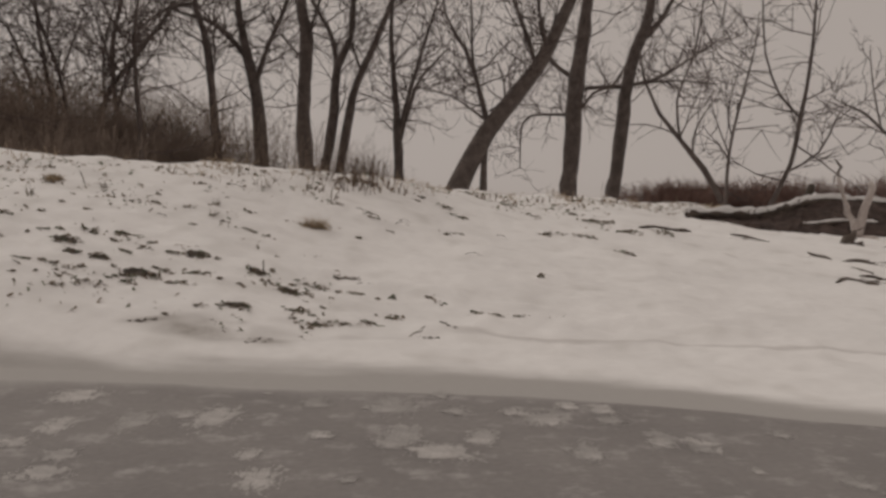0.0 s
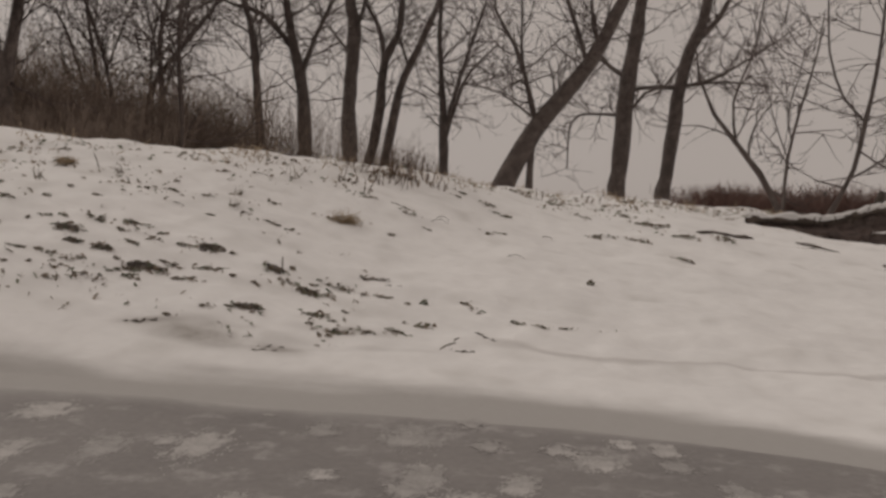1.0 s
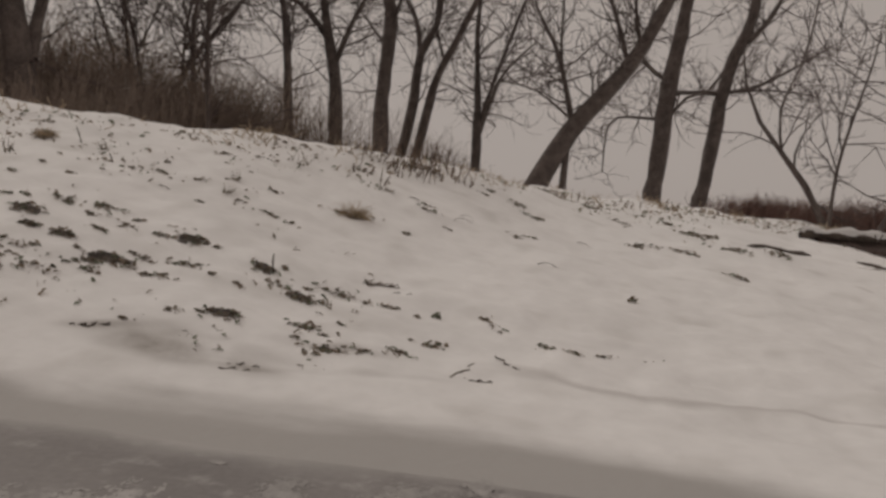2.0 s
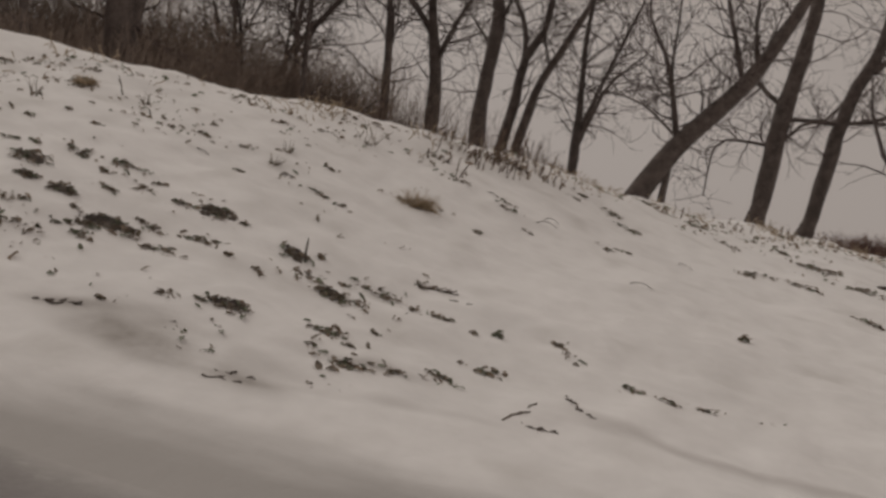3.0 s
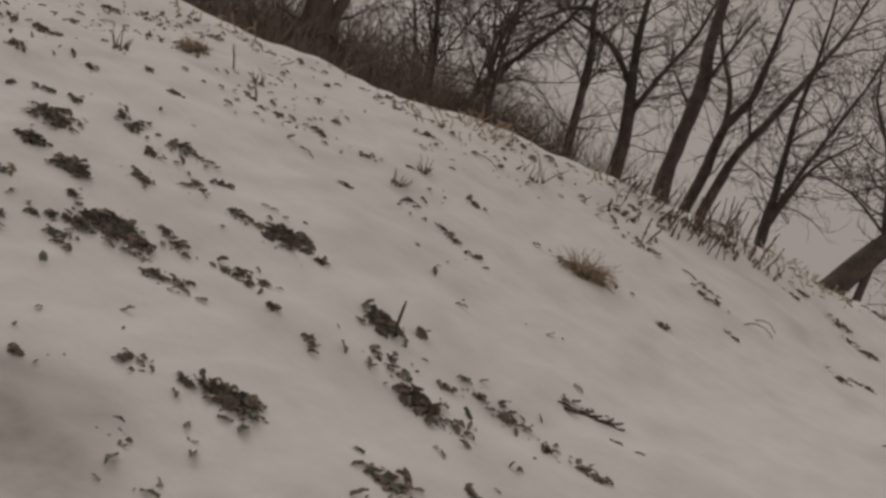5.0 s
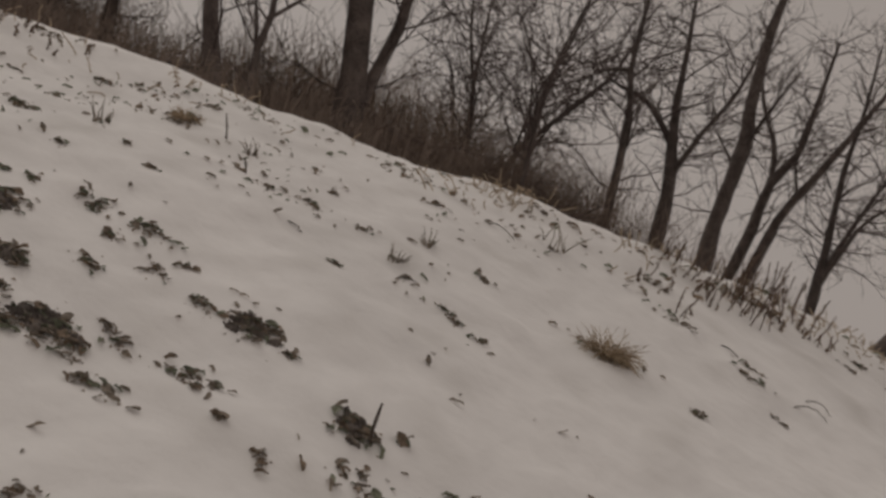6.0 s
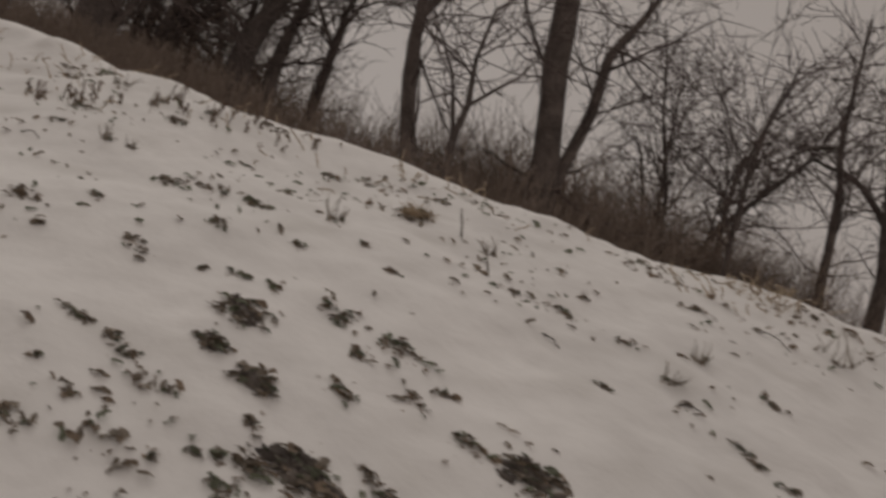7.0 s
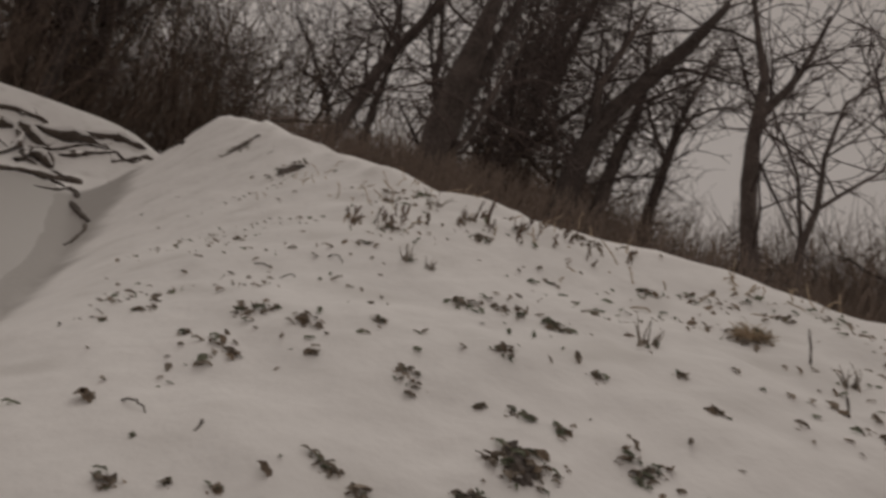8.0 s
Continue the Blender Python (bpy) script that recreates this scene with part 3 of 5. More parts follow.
tree("dark trunk dividing into two bare limbs", 1.0,
     [(-7.06, 10.6, -0.05, 0.12), (-7.23, 10.41, 1.19, 0.096), (-7.38, 10.24, 1.84, 0.093), (-7.5, 10.11, 2.57, 0.084), (-7.52, 10.08, 2.89, 0.073), (-7.56, 10.04, 3.33, 0.048), (-7.66, 9.92, 3.67, 0.039), (-7.8, 9.75, 4.19, 0.02)],
     [(-7.52, 10.08, 2.9, 0.056), (-7.53, 10.38, 3.3, 0.046), (-7.58, 10.64, 3.77, 0.035), (-7.67, 10.85, 4.35, 0.018)],
     [(-7.33, 10.31, 3.54, 0.017), (-7.05, 10.33, 3.59, 0.014), (-6.73, 10.4, 3.4, 0.005)])
tree("slender bare tree with wavy spreading limbs", 0.8,
     [(-6.22, 10.05, -0.05, 0.054), (-6.3, 9.96, 1.13, 0.043), (-6.35, 9.9, 1.59, 0.038), (-6.33, 9.93, 1.98, 0.033), (-6.38, 9.88, 2.46, 0.025), (-6.36, 9.91, 3, 0.018), (-6.16, 10.15, 3.4, 0.01), (-6.04, 10.29, 3.58, 0.005)],
     [(-6.35, 9.9, 1.59, 0.023), (-6.59, 9.85, 2.25, 0.018), (-6.84, 9.8, 2.6, 0.013), (-7.06, 9.78, 2.86, 0.008)],
     [(-6.33, 9.94, 1.97, 0.023), (-6.11, 9.96, 2.17, 0.02), (-5.86, 10.04, 2.42, 0.012), (-5.68, 10.01, 2.68, 0.005)],
     [(-6.38, 9.88, 2.46, 0.013), (-6.34, 10.18, 2.75, 0.01), (-6.3, 10.49, 3.23, 0.005)])
tree("massive leaning trunk with heavy bare limbs", 1.0,
     [(-9.41, 9.37, -0.05, 0.224), (-9.4, 9.39, 1.3, 0.179), (-9.39, 9.41, 2.02, 0.142), (-9.26, 9.56, 2.74, 0.118), (-9.05, 9.82, 3.28, 0.099), (-8.87, 10.04, 3.73, 0.08), (-8.67, 10.28, 4.34, 0.05)],
     [(-9.08, 9.78, 3.23, 0.028), (-9, 10.18, 3.51, 0.025), (-8.86, 10.66, 3.55, 0.016), (-8.77, 11.09, 3.62, 0.007)],
     [(-9.33, 9.48, 2.42, 0.068), (-9.25, 9.26, 2.98, 0.049), (-9.01, 9.24, 3.39, 0.036), (-8.76, 9.24, 3.93, 0.015)])
tree("dark trunk close behind a leaning tree", 1.0,
     [(-9.52, 10.02, -0.05, 0.121), (-9.52, 10.02, 1.4, 0.097), (-9.52, 10.02, 2.23, 0.084), (-9.46, 10.1, 2.86, 0.065), (-9.48, 10.08, 3.38, 0.039), (-9.56, 9.99, 4.02, 0.019)])
tree("very thick dark trunk forking above the snow", 1.0,
     [(-9.55, 7.65, 0.07, 0.295), (-9.57, 7.63, 1.13, 0.236), (-9.59, 7.61, 1.84, 0.203), (-9.58, 7.63, 2.38, 0.174), (-9.54, 7.68, 2.99, 0.127), (-9.5, 7.73, 3.6, 0.079)],
     [(-9.56, 7.65, 1.79, 0.084), (-9.66, 7.84, 2.46, 0.098), (-9.74, 8.07, 3.17, 0.076), (-9.86, 8.24, 3.8, 0.036)],
     [(-9.54, 7.66, 1.41, 0.045), (-9.27, 7.74, 1.78, 0.039), (-9.05, 7.75, 2.18, 0.03), (-8.85, 7.74, 2.62, 0.021), (-8.64, 7.75, 2.99, 0.011)])
tree("bare tree leaning with two dark limbs", 1.0,
     [(-12.02, 7.07, 0.32, 0.101), (-11.9, 7.29, 1.56, 0.081), (-11.8, 7.47, 2.17, 0.081), (-11.72, 7.6, 2.69, 0.081), (-11.57, 7.85, 3.26, 0.074), (-11.43, 8.09, 3.86, 0.061), (-11.32, 8.28, 4.43, 0.027)],
     [(-11.74, 7.57, 2.53, 0.041), (-11.89, 7.66, 3.12, 0.038), (-12.06, 7.71, 3.63, 0.031), (-12.28, 7.68, 4.3, 0.014)],
     [(-11.78, 7.49, 2.34, 0.024), (-11.65, 7.26, 2.21, 0.02), (-11.51, 7.04, 2.06, 0.01)])
tree("dark bare stem beside a leaning tree", 1.0,
     [(-12.16, 7.82, 0.16, 0.07), (-12.16, 7.83, 1.61, 0.056), (-12.16, 7.84, 2.22, 0.053), (-12.14, 7.88, 2.73, 0.042), (-12.15, 7.86, 3.21, 0.028), (-12.24, 7.7, 3.97, 0.014)])
tree("bare tree with a spreading rounded crown", 1.4,
     [(-11.26, 12.36, -0.05, 0.119), (-11.25, 12.37, 1.38, 0.095), (-11.24, 12.38, 2.21, 0.087), (-11.23, 12.39, 2.9, 0.075), (-11.23, 12.39, 3.5, 0.051), (-11.16, 12.52, 4.19, 0.032), (-11.11, 12.6, 4.77, 0.016)],
     [(-11.24, 12.38, 2.9, 0.035), (-11.59, 12.12, 3.49, 0.028), (-11.85, 12.02, 4.01, 0.016), (-12.17, 11.82, 4.6, 0.008)],
     [(-11.23, 12.39, 3.04, 0.039), (-11.01, 12.42, 3.61, 0.027), (-10.64, 12.71, 3.9, 0.015), (-10.32, 12.91, 3.8, 0.008)])
tree("small far bare tree with a fan of limbs", 1.5,
     [(-21.09, 11.39, -0.05, 0.092), (-21.38, 10.89, 2.43, 0.074), (-21.54, 10.61, 3.26, 0.056), (-21.77, 10.22, 3.98, 0.037), (-22.01, 9.81, 4.56, 0.025), (-22.23, 9.45, 5, 0.012)],
     [(-21.54, 10.63, 3.27, 0.037), (-21.7, 10.74, 4.18, 0.025), (-21.83, 10.92, 4.99, 0.013)],
     [(-21.53, 10.63, 3.2, 0.031), (-21.45, 10.38, 4.46, 0.018), (-21.34, 10.16, 5.22, 0.009)],
     [(-21.64, 10.44, 3.63, 0.025), (-22.06, 10.13, 3.67, 0.019), (-22.52, 9.74, 3.97, 0.009)])


# ---- brush ----
def brush_mesh(seed, stems, width, tall, lean=0.25, thick=1.0):
    rng = random.Random(seed)
    s = ([], [])
    for _ in range(stems):
        a, d = rng.uniform(0, 6.283), width * math.sqrt(rng.random())
        at = (d * math.cos(a), d * math.sin(a), -0.1)
        q, r = wander(rng, at, (rng.gauss(0, lean), rng.gauss(0, lean), 1), tall * rng.uniform(0.45, 1), rng.uniform(0.004, 0.011) * thick, 0.2, 0.1, 5)
        tube(s, q, r, 3)
        for k in (2, 3, 4, 5):
            q2, r2 = wander(rng, q[k], (rng.gauss(0, 0.7), rng.gauss(0, 0.7), 0.8), tall * rng.uniform(0.12, 0.35), 0.005 * thick, 0.3, 0.1, 2)
            tube(s, q2, r2, 3)
    return s


def bush(name, label, seed, stems, width, tall, mat, thick=1.0):
    top = tagged(new(name), label, "bush", "brush behind the bank")
    g = random.Random(seed + 50)
    for _ in range(5):
        a, d = g.uniform(0, 6.283), width * g.random() * 0.7
        q, r = wander(g, (d * math.cos(a), d * math.sin(a), -0.1), (g.gauss(0, 0.25), g.gauss(0, 0.25), 1), tall * g.uniform(0.7, 1.1), 0.017, 0.2, 0.1, 6)
        mesh_object("stem", *tube(([], []), q, r, 5), mat, top)
    mesh_object("brushwood", *brush_mesh(seed, stems, width, tall, 0.25, thick), mat, top)["kind"] = "stuff"
    return top


kinds = [bush("bush", "dense brown leafless brush behind the snowy crest", 11 + k, 115, 0.9, 2.0, BRUSH) for k in range(3)]
kinds[0].matrix_basis = pose(-6.2, 15.2, 0.0)
kinds[1].matrix_basis = pose(-7.4, 14.4, 0.0)
kinds[2].matrix_basis = pose(-5.4, 16.4, 0.0)
rng = random.Random(5)


def plant(x, y, size=1.0, sources=kinds):
    src = sources[rng.randrange(len(sources))]
    m = pose(x, y, height(x, y), 0, 0, rng.uniform(0, 360)) @ Matrix.Diagonal((size, size, size * rng.uniform(0.8, 1.1), 1))
    made = copy_thing(src, m)
    made.matrix_basis = m
    return made


for k in range(38):
    a = k / 37
    plant(-4.0 - 10 * a + rng.uniform(-0.5, 0.5), 18 - 7 * a + rng.uniform(-1.5, 1.6), rng.uniform(0.85, 1.2))
for k in range(22):
    a = k / 21
    plant(-6.5 - 7 * a + rng.uniform(-0.5, 0.5), 11.8 - 3.6 * a + rng.uniform(-0.6, 1.2), rng.uniform(0.55, 0.9))


def spot(bearing, far):
    """A place seen from the end of the walk: degrees to the left of +y, metres away."""
    a = radians(bearing)
    return -0.6 - far * math.sin(a), 2.8 + far * math.cos(a)


for k in range(15):
    plant(*spot(rng.uniform(76, 98), rng.uniform(16, 28)), rng.uniform(1.2, 2.2))
for k in range(10):
    plant(*spot(rng.uniform(63, 76), rng.uniform(16, 26)), rng.uniform(0.8, 1.2))
for k in range(24):
    plant(*spot(rng.uniform(52, 66), rng.uniform(14, 22)), rng.uniform(1.1, 1.6))
for k in range(8):
    plant(rng.uniform(-13.5, -6.5), rng.uniform(17, 24), rng.uniform(1.1, 1.5))

for k in range(16):
    plant(*spot(rng.uniform(24, 46), rng.uniform(15, 22)), rng.uniform(1.3, 1.8))
for k in range(9):
    plant(*spot(rng.uniform(24, 33), rng.uniform(11, 15)), rng.uniform(0.9, 1.25))
for x, y, size in ((-2.6, 24.6, 0.9), (-3.0, 25.2, 1.0), (-2.0, 24.9, 0.8), (-5.3, 16.0, 1.15), (-4.9, 15.5, 1.05), (-5.8, 16.3, 1.2), (-4.5, 15.6, 0.95), (-6.3, 16.0, 1.2), (-5.1, 16.8, 1.2)):
    plant(x, y, size)

# russet hedge far across the field
far_kind = bush("far_bush", "russet leafless brush far across the snowy field", 31, 130, 1.3, 1.4, REDBRUSH, 2.6)
far_kind.matrix_basis = pose(11, 40, 0.0)
for k in range(46):
    a = k / 45
    plant(9.0 + 26 * a + rng.uniform(-0.5, 0.5), 41 - 5 * a + rng.uniform(-1, 2), 0.95 + 0.75 * a + rng.uniform(-0.15, 0.15), [far_kind])


# ---- woods upstream: bare trees grown by rule ----
def wild_tree(x, y, tall, r, label):
    g = random.Random(int(x * 71 + y * 37))
    z = height(x, y) - 0.1
    lean = Vector((g.gauss(0.05, 0.1), g.gauss(0.0, 0.1), 1))
    trunk, q = [], Vector((x, y, z))
    for k in range(6):
        trunk.append((q.x, q.y, q.z, r * (1.15 - 0.18 * k)))
        lean = (lean + Vector((g.gauss(0, 0.13), g.gauss(0, 0.13), 0.05))).normalized()
        q = q + lean * tall / 5
    limbs = []
    for k in (1, 2, 2, 3, 4):
        b = Vector(trunk[k][:3])
        pts, rr = wander(g, b, (g.gauss(0, 0.8), g.gauss(0, 0.8), 0.9), tall * g.uniform(0.3, 0.5), trunk[k][3] * 0.6, 0.25, 0.12, 4)
        limbs.append([(p.x, p.y, p.z, t) for p, t in zip(pts, rr)])
    return tree(label, 0.9, trunk, *limbs)


for k in range(23):
    wild_tree(*spot(rng.uniform(80.5, 102), rng.uniform(15.5, 26)), rng.uniform(6, 9), rng.uniform(0.08, 0.17), "bare dark tree in the dense winter woods")
for k in range(7):
    wild_tree(*spot(rng.uniform(67, 80), rng.uniform(20, 30)), rng.uniform(4, 5), rng.uniform(0.05, 0.09), "small bare tree at the edge of woods")
for k in range(10):
    wild_tree(*spot(rng.uniform(51.5, 62), rng.uniform(13.5, 21)), rng.uniform(5, 8), rng.uniform(0.06, 0.14), "bare dark tree close behind the brush")


# ---- small things on the snow ----
def leaf_mesh(seed, mat):
    g = random.Random(seed)
    vs, fs = [], []
    for i in range(5):
        u = i / 4
        w = 0.33 * math.sin(math.pi * min(0.97, u * 0.92 + 0.05)) * g.uniform(0.7, 1.15)
        c = g.uniform(0.05, 0.25)
        for s in (-1, 0, 1):
            vs.append((u - 0.5, s * w, 0.12 * math.sin(3 * u) + abs(s) * c * (1 - 0.4 * u) + g.uniform(-0.04, 0.04)))
    for i in range(4):
        for s in (0, 1):
            fs.append((i * 3 + s, i * 3 + s + 1, i * 3 + s + 4, i * 3 + s + 3))
    me = bpy.data.meshes.new("leaf")
    me.from_pydata(vs, [], fs)
    me.materials.append(mat)
    return me


WEED = material("russet_weed_stalk", (0.085, 0.058, 0.048), (0.2, 0.135, 0.108), 15, 0.9, 0.2, 70)
BROWNLEAF = material("brown_dead_leaf", (0.15, 0.118, 0.09), (0.36, 0.285, 0.215), 30, 0.8, 0.3, 120)
LEAVES = [leaf_mesh(k, (GREENLEAF, LEAF, BROWNLEAF, LEAF)[k % 4]) for k in range(8)]
COUNT = [0]


def set_leaf(top, g, dx, dy, size, least=0.45, tilt=0.75):
    """One curled leaf as a part of top, lying or standing at an angle on the snow."""
    z = height(top.location.x + dx, top.location.y + dy) - top.location.z
    s = size * g.uniform(least, 1.0)
    ob = new("leaf", LEAVES[g.randrange(8)])
    ob.parent = top
    ob.matrix_basis = pose(dx, dy, z + 0.13 * tilt * s, tilt * g.gauss(20, 38), tilt * g.gauss(-5, 32), g.gauss(0, 50) + 180 * g.randrange(2)) @ Matrix.Diagonal((s, s * g.uniform(0.5, 1.1), s, 1))


def crumbs(top, g, n, spread_x, spread_y):
    """Tiny bits of leaf mould thinly strewn round a clump, in one mesh."""
    x0, y0, vs, fs = top.location.x, top.location.y, [], []
    for _ in range(n):
        dx, dy = g.gauss(0, 0.6) * spread_x, g.gauss(0, 0.6) * spread_y
        z, s, a = height(x0 + dx, y0 + dy) - top.location.z, g.uniform(0.001, 0.0032), g.uniform(0, 3.1)
        k = len(vs)
        c, d = s * math.cos(a), s * math.sin(a)
        vs += [(dx - 1.7 * c, dy - 1.7 * d, z - 0.001), (dx + d, dy - c, z + 0.3 * s), (dx + 1.7 * c, dy + 1.7 * d, z), (dx - d, dy + c, z + 0.8 * s)]
        fs += [(k, k + 1, k + 3), (k + 1, k + 2, k + 3)]
    mesh_object("leaf_mould", vs, fs, BROWNLEAF, top, smooth=False)["kind"] = "stuff"


def placed(name, x, y, label, category, group):
    COUNT[0] += 1
    ob = tagged(new(name), label, category, group)
    ob.location = (x, y, height(x, y))
    return ob, random.Random(COUNT[0] * 7 + 1)


def leaves(x, y, w):
    """A loose clump, w metres from its middle to its edge: dark leaves tangled in two or three knots, a few strewn."""
    w, big = w * 1.4, w > 0.035
    top, g = placed("leaf_clump", x, y, "clump of dark wet leaves poking through the snow" if big else "few dark dead leaves half sunk in snow", "leaves", "leaves on the snow")
    knots = [(g.uniform(-0.8, 0.8) * w, g.uniform(-0.4, 0.4) * w) for _ in range(7 if big else 4)]
    for _ in range(int(8 + w * 300)):
        kx, ky = knots[g.randrange(len(knots))]
        loose = 0.55 if g.random() < 0.3 else 0.22
        set_leaf(top, g, kx + g.gauss(0, loose) * w, ky + g.gauss(0, loose * 0.6) * w, min(0.031, 0.014 + 0.22 * w))
    crumbs(top, g, int(5 + w * 120), w * 0.8, w * 0.6)


def leaf_lump(x, y, w):
    top, g = placed("crumpled_leaf", x, y, "crumpled dark dead leaf lying on the snow", "leaf", "leaves on the snow")
    for k in range(4):
        set_leaf(top, g, g.gauss(0, 0.28) * w, g.gauss(0, 0.2) * w, w * g.uniform(1.3, 1.9), 1.0)


def soil(x, y, w):
    """A melted-out hollow of black leaf mould, w metres from its middle to its edge."""
    w = w * 1.2
    top, g = placed("soil_patch", x, y, "bare patch of dark wet earth and leaves in snow", "soil", "bare earth patches")
    for n in range(8):
        cx, cy = (g.gauss(0, 0.38) * w, g.gauss(0, 0.26) * w) if n else (0, 0)
        size = w * (0.56 if n == 0 else g.uniform(0.16, 0.4))
        vs, fs, rings, spokes = [(cx, cy, height(x + cx, y + cy) - top.location.z + 0.004)], [], 6, 22
        for i in range(1, rings + 1):
            for k in range(spokes):
                a = 2 * math.pi * k / spokes
                d = size * i / rings * (1 + 0.75 * noise.noise((math.cos(a) * 2.4 + x * 9 + n, math.sin(a) * 2.4, y * 5)) + 0.35 * g.uniform(-1, 1) * (i >= rings - 1))
                px, py = cx + d * math.cos(a), cy + d * math.sin(a) * 0.6
                lump = 0.001 + 0.009 * noise.noise((px * 80, py * 80, x)) + 0.006 * g.random()
                vs.append((px, py, height(x + px, y + py) - top.location.z + (lump if i < rings else -0.008)))
        fs += [(0, 1 + k, 1 + (k + 1) % spokes) for k in range(spokes)]
        for i in range(rings - 1):
            for k in range(spokes):
                a, b = 1 + i * spokes + k, 1 + i * spokes + (k + 1) % spokes
                fs.append((a, a + spokes, b + spokes, b))
        mesh_object("earth_clod", vs, fs, EARTH, top, smooth=False)
    for _ in range(44):
        a, d = g.uniform(0, 6.283), w * g.uniform(0.25, 1.25)
        set_leaf(top, g, d * math.cos(a), d * math.sin(a) * 0.6, 0.028, 0.45, 0.4)
    crumbs(top, g, 30, w * 0.9, w * 0.7)


def blades(g, n, radius, tall, droop, r):
    s = ([], [])
    for _ in range(n):
        a = g.uniform(0, 6.283)
        d = radius * math.sqrt(g.random())
        q, rr = wander(g, (d * math.cos(a), d * math.sin(a), -0.004), (math.cos(a) * droop * g.random() + g.gauss(0, 0.2), math.sin(a) * droop * g.random() + g.gauss(0, 0.2), 1),
                       tall * g.uniform(0.4, 1.1), r, 0.3, -0.12 * droop, 4)
        tube(s, q, [max(0.0006, r * (1 - 0.2 * i)) for i in range(5)], 3)
    return s


def tuft(x, y, w):
    top, g = placed("grass_tuft", x, y, "stiff dark stalks standing in the snow", "grass", "grass tufts")
    for _ in range(9):
        mesh_object("stalk", *blades(g, 1, w * 0.8, w * 1.9, 0.5, 0.0026), LEAF, top)
    for _ in range(4):
        set_leaf(top, g, g.gauss(0, 0.4) * w, g.gauss(0, 0.3) * w, 0.024)


def dead_grass(x, y, w):
    top, g = placed("dead_grass", x, y, "tuft of bleached dead grass drooping over snow", "grass", "grass tufts")
    mesh_object("blades", *blades(g, 330, w * 0.35, w * 0.75, 2.0, 0.0013), STRAW, top)["kind"] = "stuff"
    for _ in range(22):
        a, d = g.uniform(0, 6.283), w * g.uniform(0.3, 1.05)
        set_leaf(top, g, d * math.cos(a), d * math.sin(a) * 0.7, 0.03)


def weed_stand(x, y, tall, n=10):
    """Tall thin weed stalks with withered leaves still hanging on, standing in a loose row."""
    top, g = placed("weed_stand", x, y, "stand of russet dead weed stalks on the crest", "weeds", "weeds on the crest")
    for _ in range(n):
        dx, dy = g.gauss(0, 0.06), g.gauss(0, 0.05)
        z = height(x + dx, y + dy) - top.location.z
        q, r = wander(g, (dx, dy, z - 0.01), (g.gauss(0.15, 0.25), g.gauss(0, 0.2), 1), tall * g.uniform(0.3, 1.0), 0.0022, 0.16, 0.02, 6)
        mesh_object("stalk", *tube(([], []), q, r, 4), WEED, top)
        for k in (2, 3, 4, 5):
            if g.random() < 0.6:
                s = g.uniform(0.014, 0.03)
                ob = new("leaf", LEAVES[2 + 4 * g.randrange(2)])
                ob.parent = top
                ob.matrix_basis = pose(q[k].x, q[k].y, q[k].z - 0.3 * s, g.gauss(0, 40), 70 + g.gauss(0, 25), g.uniform(0, 360)) @ Matrix.Diagonal((s, s * 0.5, s, 1))


def stick(x, y, w, turn=None, thick=0.0025):
    top, g = placed("stick", x, y, "thin dark stick lying on the snow", "stick", "sticks on the snow")
    a = g.uniform(-0.35, 0.25) if turn is None else radians(turn)
    pts, rr = [], []
    for k in range(9):
        u = (k / 8 - 0.5) * w * 1.1
        px, py = u * math.cos(a) + g.gauss(0, 0.002), u * math.sin(a) + g.gauss(0, 0.003)
        pts.append((px, py, height(x + px, y + py) - top.location.z + g.uniform(-0.003, 0.003)))
        rr.append(thick * g.uniform(0.75, 1.35) * (1.1 - 0.06 * k))
    mesh_object("shaft", *tube(([], []), pts, rr, 6, 0.4), WOOD, top)
    if w > 0.055:
        for k in (3, 6):
            q, r2 = wander(g, Vector(pts[k]), (math.cos(a + g.choice((-0.7, 0.7))), math.sin(a + 0.6), 0.12), w * 0.25, thick * 0.7, 0.2, 0, 3)
            mesh_object("side_twig", *tube(([], []), q, r2, 5), WOOD, top)


def twig(x, y, w):
    """A thin stem arching up out of the snow and down again."""
    top, g = placed("bent_stem", x, y, "thin dry stem arching out of the snow", "twig", "sticks on the snow")
    a, tall = g.uniform(-0.5, 0.5), g.uniform(0.15, 0.6) * w
    pts = []
    for k in range(9):
        u = k / 8 * 2 - 1
        px, py = u * w * math.cos(a), u * w * math.sin(a) + g.gauss(0, 0.002)
        pts.append((px, py, height(x + px, y + py) - top.location.z - 0.002 + tall * (1 - u * u)))
    mesh_object("stem", *tube(([], []), pts, [0.0016 * (1.2 - 0.08 * k) for k in range(9)], 5, 0.3), WOOD, top)


def stub(x, y, w):
    """A broken stalk standing askew."""
    top, g = placed("broken_stalk", x, y, "dark broken stalk standing askew in snow", "stalk", "sticks on the snow")
    q, r = wander(g, (0, 0, -0.01), (g.uniform(-0.5, -0.25), 0.05, 1), w * 2, 0.003, 0.17, 0, 5)
    mesh_object("stem", *tube(([], []), q, [0.0022, 0.0028, 0.002, 0.0026, 0.0022, 0.0014], 6, 0.5), WOOD, top)


